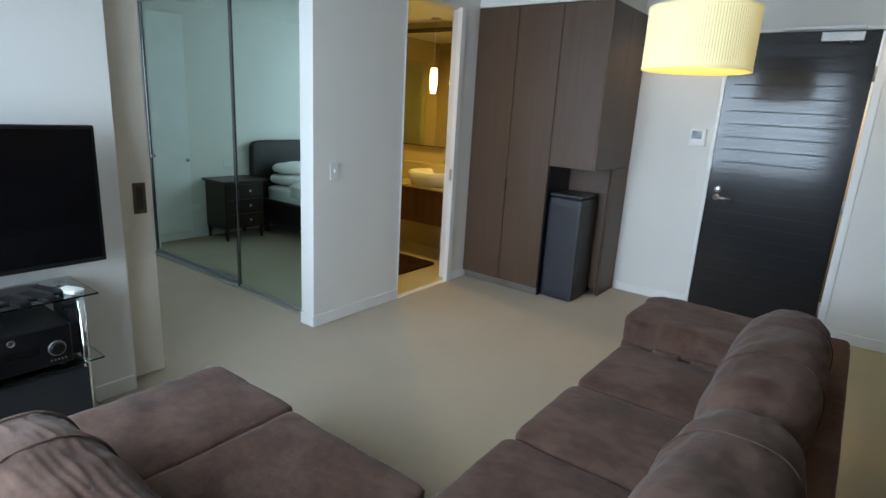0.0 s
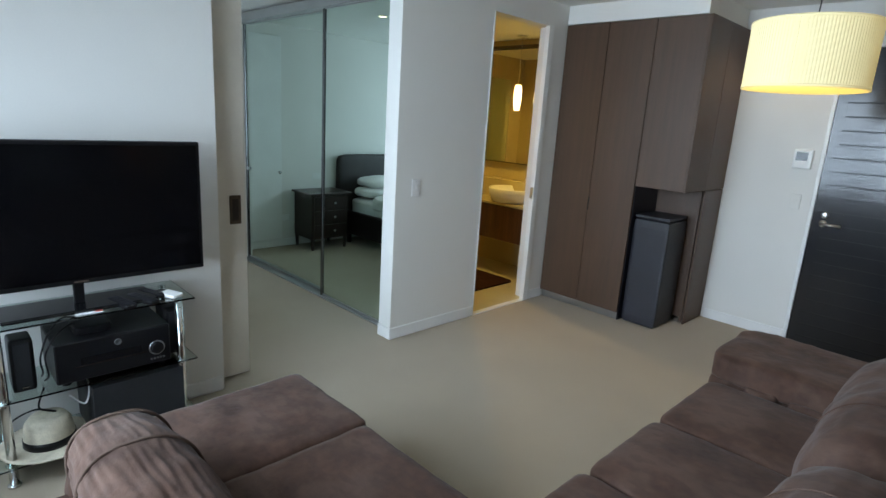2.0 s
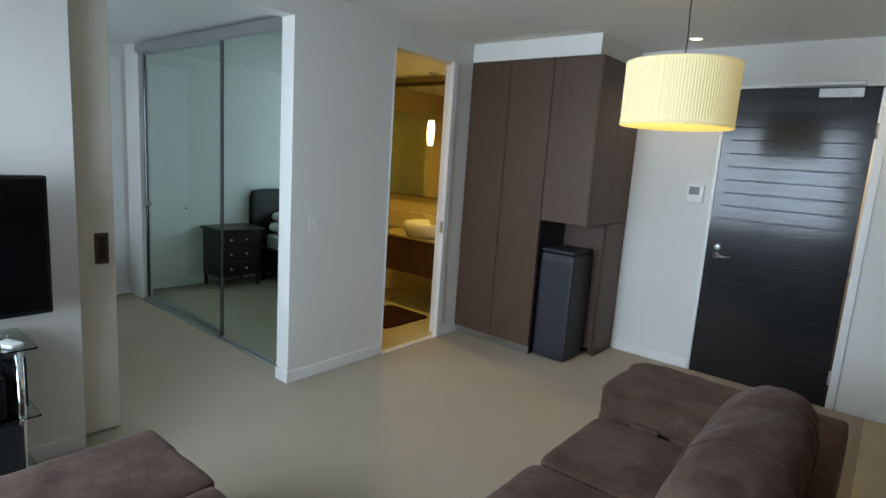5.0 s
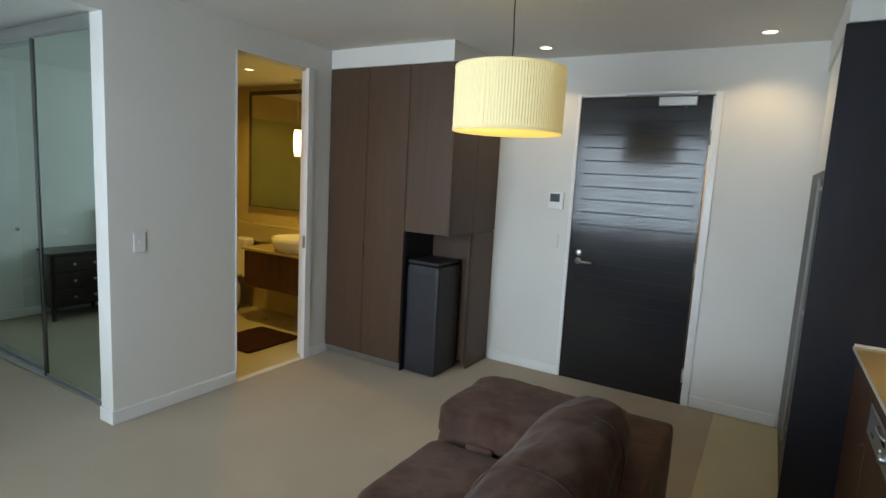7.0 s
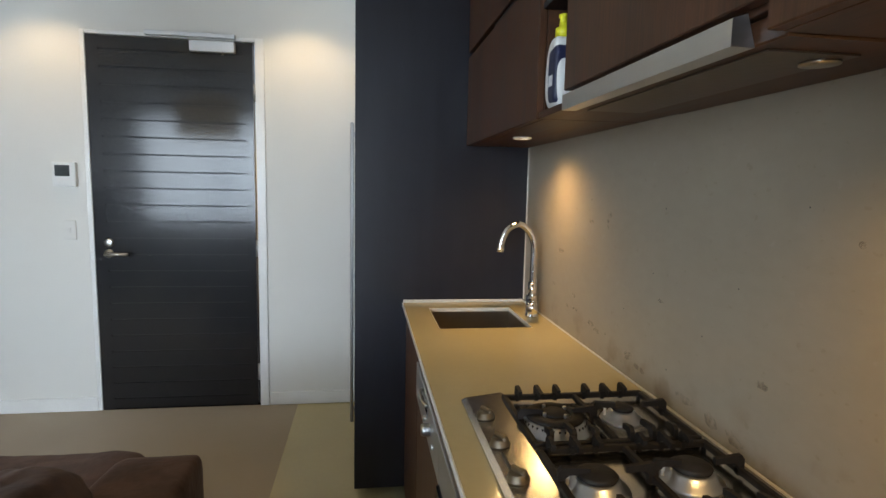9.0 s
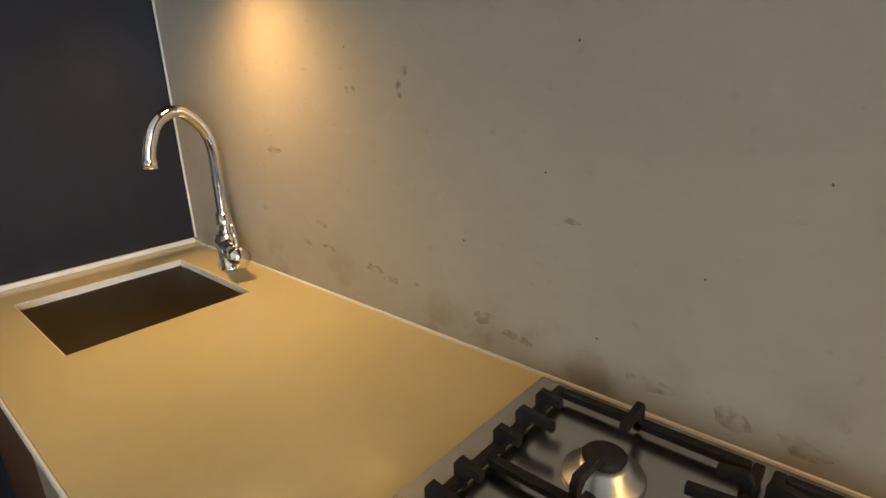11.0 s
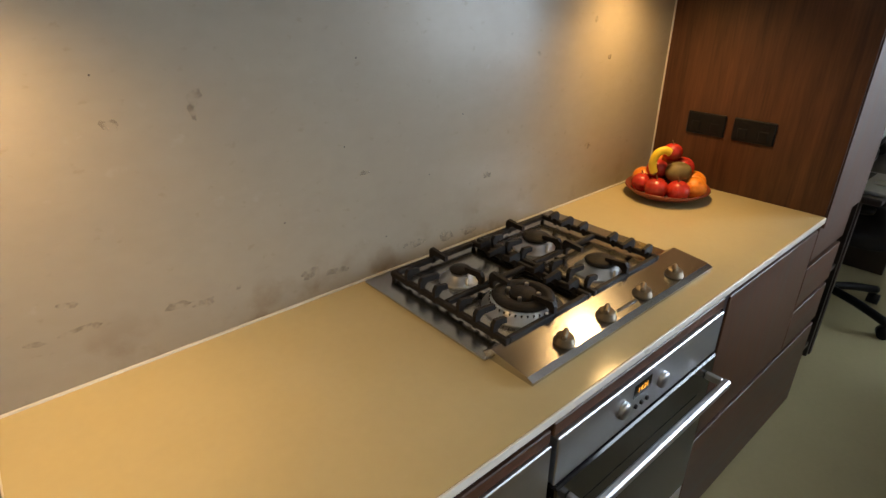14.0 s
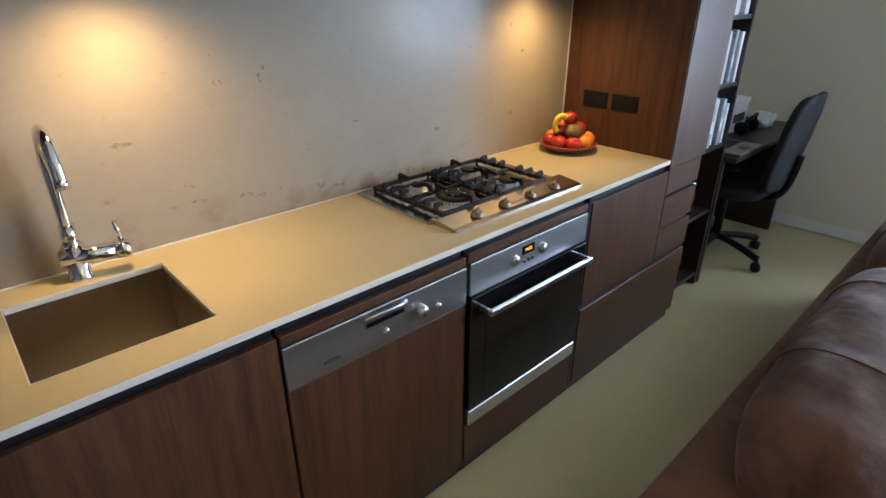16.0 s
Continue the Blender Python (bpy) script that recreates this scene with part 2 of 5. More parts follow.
BLUEB = mat("grey_blue_file", (0.30, 0.36, 0.42), 0.6, var=0.1, scale=30)
INK = mat("dark_ink", (0.04, 0.04, 0.04), 0.5, var=0, bump=0)
ASH = mat("bronze_frame", (0.085, 0.062, 0.040), 0.4, var=0.15, scale=6)


# ---- mesh helpers ----
def link(name, bm, material, smooth=False):
    me = bpy.data.meshes.new(name)
    bm.normal_update()
    bm.to_mesh(me)
    bm.free()
    me.materials.append(material)
    if smooth:
        me.polygons.foreach_set("use_smooth", [True] * len(me.polygons))
    return new(name, me)


def part(name, bm, material, parent=None, label="", smooth=False):
    ob = link(name, bm, material, smooth)
    if parent is not None:
        ob.parent = parent
        ob.matrix_parent_inverse = base_of(parent).inverted()
    if label:
        tagged(ob, label)
    return ob


def base_of(ob):
    """Where a thing stands; parts are built in the world's own coordinates."""
    return ob.matrix_basis.copy() if ob.parent is None else Matrix()


def thing(name, at, label, category, group="", kind=""):
    ob = new(name)
    ob.empty_display_size = 0.1
    ob.location = at
    tagged(ob, label, category, group, kind)
    return ob


def cube(x0, x1, y0, y1, z0, z1, bevel=0.003, seg=1, bm=None):
    own = bmesh.new()
    bmesh.ops.create_cube(own, size=1)
    bmesh.ops.transform(own, matrix=Matrix.Translation(((x0 + x1) / 2, (y0 + y1) / 2, (z0 + z1) / 2)) @ Matrix.Diagonal((abs(x1 - x0), abs(y1 - y0), abs(z1 - z0), 1)), verts=own.verts)
    if bevel:
        bmesh.ops.bevel(own, geom=own.edges[:], offset=min(bevel, 0.45 * min(abs(x1 - x0), abs(y1 - y0), abs(z1 - z0))), segments=seg, affect="EDGES", profile=0.5)
    return join(own, bm)


def join(own, bm):
    if bm is None:
        return own
    me = bpy.data.meshes.new("tmp")
    own.to_mesh(me)
    own.free()
    bm.from_mesh(me)
    bpy.data.meshes.remove(me)
    return bm


def cyl(p, q, r, r2=None, n=20, bm=None, cap=True):
    own = bmesh.new()
    p, q = Vector(p), Vector(q)
    bmesh.ops.create_cone(own, cap_ends=cap, segments=n, radius1=r, radius2=r if r2 is None else r2, depth=(q - p).length)
    turn = (q - p).to_track_quat("Z", "Y").to_matrix().to_4x4()
    bmesh.ops.transform(own, matrix=Matrix.Translation((p + q) / 2) @ turn, verts=own.verts)
    return join(own, bm)


def lathe(prof, at, n=32, bm=None, axis=None):
    own = bmesh.new()
    rings = []
    for r, z in prof:
        rings.append([own.verts.new((r * math.cos(2 * math.pi * i / n), r * math.sin(2 * math.pi * i / n), z)) for i in range(n)])
    for a, b in zip(rings, rings[1:]):
        for i in range(n):
            own.faces.new((a[i], a[(i + 1) % n], b[(i + 1) % n], b[i]))
    if prof[0][0] > 1e-4:
        own.faces.new(rings[0][::-1])
    if prof[-1][0] > 1e-4:
        own.faces.new(rings[-1])
    m = Matrix.Translation(at)
    if axis is not None:
        m = m @ Vector(axis).to_track_quat("Z", "Y").to_matrix().to_4x4()
    bmesh.ops.transform(own, matrix=m, verts=own.verts)
    return join(own, bm)


def tube(points, r, n=10, bm=None, steps=6):
    pts = [Vector(p) for p in points]
    fine = []
    for i in range(len(pts) - 1):
        a, b, c, d = pts[max(i - 1, 0)], pts[i], pts[i + 1], pts[min(i + 2, len(pts) - 1)]
        for k in range(steps):
            t = k / steps
            fine.append(0.5 * (2 * b + (c - a) * t + (2 * a - 5 * b + 4 * c - d) * t * t + (3 * b - a - 3 * c + d) * t ** 3))
    fine.append(pts[-1])
    own = bmesh.new()
    rings, up = [], None
    for i, p in enumerate(fine):
        d = (fine[min(i + 1, len(fine) - 1)] - fine[max(i - 1, 0)]).normalized()
        up = d.orthogonal().normalized() if up is None else (up - d * up.dot(d)).normalized()
        side = d.cross(up)
        rings.append([own.verts.new(p + r * (up * math.cos(2 * math.pi * j / n) + side * math.sin(2 * math.pi * j / n))) for j in range(n)])
    for a, b in zip(rings, rings[1:]):
        for j in range(n):
            own.faces.new((a[j], a[(j + 1) % n], b[(j + 1) % n], b[j]))
    own.faces.new(rings[0][::-1])
    own.faces.new(rings[-1])
    return join(own, bm)


def pillow(x0, x1, y0, y1, z0, z1, e=5.0, wrinkle=0.012, grain=5.0, cuts=16, shape=None):
    """A stuffed cushion: a rounded block with soft folds."""
    bm = bmesh.new()
    bmesh.ops.create_cube(bm, size=2)
    bmesh.ops.subdivide_edges(bm, edges=bm.edges[:], cuts=cuts, use_grid_fill=True)
    c = Vector(((x0 + x1) / 2, (y0 + y1) / 2, (z0 + z1) / 2))
    h = Vector(((x1 - x0) / 2, (y1 - y0) / 2, (z1 - z0) / 2))
    for v in bm.verts:
        p = v.co
        r = (abs(p.x) ** e + abs(p.y) ** e + abs(p.z) ** e) ** (1 / e)
        q = p / r
        w = Vector((c.x + q.x * h.x, c.y + q.y * h.y, c.z + q.z * h.z))
        if shape:
            w = shape(w, q)
        k = wrinkle * (noise.noise(w * grain) + 0.5 * noise.noise(w * grain * 2.7))
        w += Vector((q.x, q.y, q.z)).normalized() * k
        v.co = w
    return bm


def pillow2(x0, x1, y0, y1, z0, z1, along="y", e=3.4, ea=9.0, wrinkle=0.008, grain=5.0, cuts=26, pleat=0.0, shape=None, folds=(22, 1.3)):
    """A bolster-like cushion: soft round section, squarer ends along one axis, gathered folds across it."""
    bm = bmesh.new()
    bmesh.ops.create_cube(bm, size=2)
    bmesh.ops.subdivide_edges(bm, edges=bm.edges[:], cuts=cuts, use_grid_fill=True)
    c = Vector(((x0 + x1) / 2, (y0 + y1) / 2, (z0 + z1) / 2))
    h = Vector(((x1 - x0) / 2, (y1 - y0) / 2, (z1 - z0) / 2))
    for v in bm.verts:
        p = v.co
        a, u = (p.y, p.x) if along == "y" else (p.x, p.y)
        r = ((abs(u) ** e + abs(p.z) ** e) ** (ea / e) + abs(a) ** ea) ** (1 / ea)
        q = p / r
        w = Vector((c.x + q.x * h.x, c.y + q.y * h.y, c.z + q.z * h.z))
        if shape:
            w = shape(w, q)
        t = math.atan2(q.z, q.x if along == "y" else q.y)
        s = w.y if along == "y" else w.x
        k = wrinkle * (noise.noise(w * grain) + 0.5 * noise.noise(w * grain * 2.7)) + pleat * noise.noise(Vector((s * folds[0] + t * 0.8, t * folds[1] + s * 2.0, 3.1)))
        w += Vector((q.x, q.y, q.z)).normalized() * k
        v.co = w
    return bm


def girth(x0, x1, y0, y1, z0, z1, at, along="y", e=3.4, ea=9.0, lo=-10, hi=190, n=14, off=0.002, shape=None):
    """Points round such a cushion at one place along it, for its piping."""
    c = Vector(((x0 + x1) / 2, (y0 + y1) / 2, (z0 + z1) / 2))
    h = Vector(((x1 - x0) / 2, (y1 - y0) / 2, (z1 - z0) / 2))
    out = []
    rr = (1 - abs(at) ** ea) ** (1 / ea)
    for i in range(n + 1):
        t = radians(lo + (hi - lo) * i / n)
        u, z = math.cos(t), math.sin(t)
        k = rr / (abs(u) ** e + abs(z) ** e) ** (1 / e)
        q = Vector((u * k, at, z * k)) if along == "y" else Vector((at, u * k, z * k))
        w = Vector((c.x + q.x * h.x, c.y + q.y * h.y, c.z + q.z * h.z))
        if shape:
            w = shape(w, q)
        out.append(w + Vector((q.x * (along == "y"), q.y * (along != "y"), q.z)).normalized() * off)
    return out


def slab(name, x0, x1, y0, y1, z0, z1, material, label, kind="structure", category="", bevel=0.0):
    return tagged(link(name, cube(x0, x1, y0, y1, z0, z1, bevel), material), label, category, "", kind)


# ---- the setting ----
LW, DW, SW, SP, CF = -1.915, 5.95, 0.42, 2.22, 1.68
slab("floor", -4.8, 1.10, SW, 5.95, -0.10, 0.0, CARPET, "beige loop-pile carpet over living room and bedroom", category="floor")
slab("floor_kitchen", 1.10, 2.3, SW, 5.95, -0.10, -0.002, KFLOOR, "pale cream smooth floor along the kitchen", category="floor")
slab("floor_bathroom", -4.0, -1.955, 4.2, 5.8, -0.02, 0.004, BTILE, "cream bathroom floor tiles", category="floor")
slab("threshold", -1.955, -1.905, 4.262, 4.917, -0.02, 0.007, TRIM, "thin pale door threshold strip", category="trim")
slab("ceiling", -2.05, 2.3, 0.3, 6.07, 2.53, 2.65, CEIL, "white painted living room ceiling", category="ceiling")
slab("ceiling_bedroom", -4.92, -2.05, 0.3, 4.1, 2.42, 2.60, CEIL, "white painted bedroom ceiling", category="ceiling")
slab("ceiling_bathroom", -4.12, -2.05, 4.1, 5.92, 2.40, 2.60, CEIL, "white bathroom ceiling under warm light", category="ceiling")
slab("wall_bath_side", -2.045, LW, 3.39, 4.262, 0, 2.53, WALL, "off-white painted wall beside the bathroom door", category="wall")
slab("wall_bath_header", -2.045, LW, 4.262, 4.984, 2.34, 2.53, WALL, "off-white wall above the bathroom doorway", category="wall")
slab("wall_bath_corner", -2.045, LW, 4.984, DW, 0, 2.53, WALL, "off-white painted wall behind the brown wardrobe", category="wall")
slab("wall_opening_header", -2.045, LW, 2.20, 3.39, 2.36, 2.53, WALL, "wall above the wide bedroom opening", category="wall")
slab("wall_tv", -2.0, LW, SW, 2.20, 0, 2.53, WALL, "pale painted wall behind the television", category="wall")
slab("wall_tv_back", -2.13, -2.06, SW, 2.20, 0, 2.42, WALL, "bedroom face of the pocket door wall", category="wall")
slab("wall_door_west", -2.05, -0.075, DW, 6.07, 0, 2.53, WALL, "white painted entrance wall", category="wall")
slab("wall_door_east", 0.885, 2.3, DW, 6.07, 0, 2.53, WALL, "white painted wall right of the entrance door", category="wall")
slab("wall_door_top", -0.075, 0.885, DW, 6.07, 2.235, 2.53, WALL, "white wall above the entrance door", category="wall")
slab("wall_kitchen", 2.24, 2.34, SW, DW, 0, 2.53, CREAM, "cream painted wall behind the kitchen", category="wall")
slab("wall_south_east", 0.45, 2.3, 0.30, SW, 0, 2.53, CREAM, "cream painted wall behind the desk", category="wall")
slab("wall_south_west", -2.6, -1.85, 0.30, SW, 0, 2.53, WALL, "wall between the two windows", category="wall")
slab("wall_south_top", -1.85, 0.45, 0.30, SW, 2.38, 2.53, WALL, "wall above the living room window", category="wall")
slab("wall_south_sill", -1.85, 0.45, 0.30, SW, 0, 0.72, WALL, "low wall under the living room window", category="wall")
slab("wall_bed_south_top", -4.8, -2.6, 0.30, SW, 2.25, 2.45, WALL, "wall above the bedroom window", category="wall")
slab("wall_bed_south_sill", -4.8, -2.6, 0.30, SW, 0, 0.65, WALL, "wall under the bedroom window", category="wall")
slab("wall_bed_west", -4.92, -4.8, 0.30, 4.1, 0, 2.45, WALL, "white bedroom wall behind the bed", category="wall")
slab("wall_bed_jamb", -4.8, -4.50, 3.50, 3.62, 0, 2.42, WALL, "white wall return beside the mirrored wardrobe", category="wall")
slab("wall_wardrobe_back", -4.8, -2.045, 4.02, 4.12, 0, 2.45, WALL, "wall behind the mirrored wardrobe", category="wall")
slab("wall_bath_south", -4.12, -2.045, 4.125, 4.2, 0, 2.42, BWALL, "beige tiled bathroom wall", category="wall")
slab("wall_bath_west", -4.12, -4.0, 4.2, 5.92, 0, 2.42, BWALL, "beige tiled bathroom end wall", category="wall")
slab("wall_bath_north", -4.0, -2.045, 5.80, 5.92, 0, 2.42, BWALL, "beige tiled bathroom wall behind the vanity", category="wall")
slab("bulkhead_wardrobe", LW + 0.003, -0.76, 5.18, 5.947, 2.383, 2.529, CEIL, "white bulkhead above the brown wardrobe", category="bulkhead")
slab("bulkhead_fridge", 1.485, 2.2, 4.80, 5.947, 2.345, 2.529, CEIL, "white bulkhead above the fridge cabinet", category="bulkhead")
slab("bulkhead_kitchen", 1.93, 2.2, 2.2, 4.797, 2.345, 2.529, CEIL, "white bulkhead above the kitchen wall cabinets", category="bulkhead")
for nm, b in (("baseboard", (LW, LW + 0.012, 3.39, 4.25)), ("baseboard", (LW, LW + 0.012, 4.99, 5.19)), ("baseboard", (-2.045, LW + 0.012, 3.378, 3.39)),
              ("baseboard", (-0.70, -0.078, DW - 0.012, DW)), ("baseboard", (0.93, 1.47, DW - 0.012, DW)), ("baseboard", (LW, LW + 0.012, SW, 2.19)), ("baseboard", (-4.8, -4.788, 0.42, 3.5)), ("baseboard", (0.50, 2.2, SW, SW + 0.012))):
    slab(nm, *b, 0.001, 0.085, TRIM, "white painted skirting board", category="skirting", bevel=0.003)


def window(name, x0, x1, z0, z1, mullions, label):
    w = thing(name, ((x0 + x1) / 2, 0.36, z0), label, "window", kind="structure")
    fr = cube(x0, x1, 0.34, 0.40, z0, z0 + 0.06)
    cube(x0, x1, 0.34, 0.40, z1 - 0.06, z1, bm=fr)
    xs = [x0 + (x1 - x0) * i / mullions for i in range(mullions + 1)]
    for x in xs:
        cube(max(x0, x - 0.03), min(x1, x + 0.03), 0.341, 0.399, z0 + 0.06, z1 - 0.06, bm=fr)
    part("window_frame", fr, ALU, w)
    for a, b in zip(xs, xs[1:]):
        g = part("pane", cube(a + 0.03, b - 0.03, 0.366, 0.372, z0 + 0.06, z1 - 0.06, 0), CLEAR, w)
        g.visible_shadow = False
    return w


window("window_1", -1.85, 0.45, 0.72, 2.38, 2, "large aluminium-framed living room window")
window("window_2", -4.8, -2.6, 0.65, 2.25, 2, "aluminium-framed bedroom window")

# bathroom door frame, pocket door
f = thing("door_frame_bathroom", (LW, 4.6, 0), "white painted steel frame of the bathroom doorway", "door frame", kind="structure")
b = cube(-1.945, LW + 0.012, 4.918, 4.9835, 0, 2.345)
part("jamb", b, TRIM, f)
part("jamb", cube(-2.03, LW + 0.004, 4.248, 4.264, 0, 2.338), TRIM, f)
part("strike_plate", cube(-1.940, -1.912, 4.9145, 4.9178, 0.93, 1.03, 0.001), ALU, f, "small steel strike plate")
d = thing("pocket_door", (-2.03, 2.3, 0), "cream sliding pocket door, mostly slid into the wall", "sliding door", kind="structure")
part("leaf", cube(-2.048, -2.012, 1.75, 2.395, 0.012, 2.35, 0.003), mat("cream_door_paint", (0.66, 0.61, 0.52), 0.5, var=0.03), d)
pl = part("flush_pull", cube(-2.013, -2.006, 2.30, 2.365, 0.92, 1.08, 0.003), ASH, d, "dark bronze recessed flush pull")
part("recess", cube(-2.007, -2.0045, 2.315, 2.35, 0.94, 1.06, 0.002), ESPRESSO, pl)

# entrance door
ed = thing("entrance_door", (0.405, DW, 0), "black-stained timber entrance door with level grooves, shut", "door")
x0, x1 = -0.055, 0.858
part("backing", cube(x0, x1, DW + 0.014, DW + 0.050, 0.004, 2.218, 0.002), BLACK, ed)
part("stile", cube(x0, 0.010, DW - 0.002, DW + 0.0135, 0.004, 2.218, 0), DOORP, ed)
part("stile", cube(0.812, x1, DW - 0.002, DW + 0.0135, 0.004, 2.218, 0), DOORP, ed)
zs = [2.218] + [2.141 - 0.0985 * i for i in range(22)]
zs = [z for z in zs if z > 0.05] + [0.004]
for a, b in zip(zs, zs[1:]):
    part("board", cube(0.0101, 0.8119, DW - 0.002, DW + 0.0135, b + 0.0045, a - 0.0045, 0), DOORP, ed)
h = part("lever_handle", cyl((0.02, DW - 0.002, 0.965), (0.02, DW - 0.012, 0.965), 0.026), ALU, ed, "satin steel lever handle", True)
lv = cyl((0.02, DW - 0.010, 0.965), (0.02, DW - 0.055, 0.965), 0.009)
cyl((0.012, DW - 0.050, 0.965), (0.14, DW - 0.050, 0.965), 0.0095, bm=lv)
part("lever", lv, ALU, h, smooth=True)
part("lock_cylinder", lathe([(0.026, 0), (0.026, 0.008), (0.020, 0.012), (0.0, 0.012)], (0.022, DW - 0.002, 1.03), axis=(0, -1, 0)), ALU, ed, "round steel lock cylinder", True)
cl = part("door_closer", cube(0.515, 0.765, DW - 0.045, DW - 0.003, 2.145, 2.207, 0.004), SILVER, ed, "silver door closer with arm rail")
part("screw", cyl((0.695, DW - 0.024, 2.145), (0.695, DW - 0.024, 2.132), 0.008), CHROME, cl)
part("plate", cube(0.53, 0.75, DW - 0.0462, DW - 0.0452, 2.16, 2.192, 0), SILVER, cl)
for z in (0.22, 1.00, 1.93):
    part("hinge", cyl((0.866, DW - 0.004, z - 0.05), (0.866, DW - 0.004, z + 0.05), 0.009), ALU, ed, smooth=True)
fr = thing("door_frame_entrance", (0.4, DW, 0), "white painted steel frame of the entrance door", "door frame", kind="structure")
part("jamb", cube(-0.085, -0.0575, DW - 0.006, DW + 0.08, 0, 2.243), TRIM, fr)
part("jamb", cube(0.872, 0.925, DW - 0.012, DW + 0.08, 0, 2.243), TRIM, fr)
part("head", cube(-0.0575, 0.872, DW - 0.006, DW + 0.08, 2.2205, 2.243), TRIM, fr)
rail = part("closer_rail", cube(0.27, 0.765, DW - 0.035, DW - 0.0065, 2.226, 2.252, 0.003), SILVER, fr, "silver closer rail")

# ---- entrance: wardrobe, bin, wall fittings, lamps ----
wd = thing("wardrobe", (-1.3, 5.5, 0), "tall grey-brown veneer wardrobe with an open niche", "wardrobe")
WF = 5.17
part("carcass", cube(-1.905, -1.13, WF + 0.022, 5.945, 0.07, 2.378, 0.002), VENEER, wd)
part("kick_plate", cube(-1.895, -1.132, WF + 0.03, WF + 0.05, 0.004, 0.069, 0.002), ALU, wd, "brushed aluminium kick plate")
part("door", cube(-1.905, -1.5145, WF, WF + 0.02, 0.072, 2.376, 0.002), VENEER, wd)
dr = part("door", cube(-1.5105, -1.122, WF, WF + 0.02, 0.072, 2.376, 0.002), VENEER, wd)
part("finger_pull", cube(-1.519, -1.507, WF - 0.001, WF + 0.004, 0.88, 0.99, 0.001), BLACK, dr)
part("upper_carcass", cube(-1.128, -0.735, WF + 0.022, 5.945, 1.135, 2.378, 0.002), VENEER, wd)
part("upper_door", cube(-1.118, -0.735, WF, WF + 0.02, 1.132, 2.376, 0.002), VENEER, wd)
part("side_panel", cube(-0.7345, -0.722, WF + 0.001, 5.55, 1.132, 2.377, 0.001), VENEER, wd)
part("side_panel", cube(-0.7345, -0.722, 5.553, 5.945, 1.132, 2.377, 0.001), VENEER, wd)
part("niche_divider", cube(-1.1295, -1.118, WF + 0.022, 5.94, 0.004, 1.131, 0.001), DARKPAN, wd)
part("lower_carcass", cube(-1.117, -0.735, 5.60, 5.94, 0.05, 1.128, 0.002), VENEER, wd)
part("lower_door", cube(-0.764, -0.742, 5.565, 5.598, 0.02, 1.128, 0.002), VENEER, wd)
part("lower_side", cube(-0.7345, -0.722, 5.565, 5.94, 0.004, 1.126, 0.002), VENEER, wd)
bn = thing("floor_bin", (-0.95, 5.42, 0), "tall charcoal bin standing in the wardrobe niche", "bin")
part("body", pillow(-1.105, -0.815, 5.215, 5.56, 0.004, 0.885, e=22, wrinkle=0.0, cuts=12), CHAR, bn)
part("lid", cube(-1.10, -0.82, 5.22, 5.555, 0.886, 0.91, 0.006, 2), CHAR, bn)
it = thing("intercom", (-0.192, DW, 1.42), "white wall intercom with a small dark screen", "intercom")
part("body", cube(-0.255, -0.13, DW - 0.028, DW - 0.0005, 1.355, 1.495, 0.005, 2), WHITEP, it)
part("screen", cube(-0.238, -0.160, DW - 0.0295, DW - 0.0285, 1.415, 1.478, 0), LCDG, it, "dark grey screen")
for x in (-0.225, -0.18):
    part("button", cube(x - 0.014, x + 0.014, DW - 0.031, DW - 0.0285, 1.372, 1.388, 0.001), TRIM, it)
sw = thing("light_switch", (LW, 3.565, 1.08), "white light switch plate with a small rocker", "light switch", "wall switches")
part("plate", cube(LW + 0.0005, LW + 0.0082, 3.53, 3.602, 1.025, 1.142, 0.003, 2), WHITEP, sw)
part("rocker", cube(LW + 0.0085, LW + 0.014, 3.559, 3.573, 1.075, 1.10, 0.002), TRIM, sw)
part("screw", cyl((LW + 0.008, 3.566, 1.128), (LW + 0.0095, 3.566, 1.128), 0.003), ALU, sw)
s2 = thing("light_switch", (-0.185, DW, 1.10), "faint white switch plate under the intercom", "light switch", "wall switches")
part("plate", cube(-0.222, -0.152, DW - 0.008, DW - 0.0005, 1.045, 1.16, 0.003, 2), WALL, s2)
part("rocker", cube(-0.196, -0.178, DW - 0.012, DW - 0.0085, 1.09, 1.115, 0.002), WALL, s2)


def downlight(x, y, z, r, label):
    d = thing("downlight", (x, y, z), label, "downlight", "recessed downlights")
    part("rim", lathe([(r, 0.0), (r, -0.004), (r * 0.82, -0.007), (r * 0.74, -0.003), (r * 0.74, 0.0)], (x, y, z - 0.0005), 24), TRIM, d, smooth=True)
    part("lens", lathe([(r * 0.735, -0.0015), (0.0, -0.0025)], (x, y, z - 0.0005), 24), BULB, d, "lit warm lens")
    return d


for x, y in ((-0.243, 5.60), (1.157, 5.62)):
    downlight(x, y, 2.53, 0.055, "small lit round downlight in the white ceiling")
downlight(-2.75, 5.05, 2.40, 0.05, "small lit downlight in the bathroom ceiling")
downlight(-3.3, 2.7, 2.42, 0.05, "small lit downlight in the bedroom ceiling")

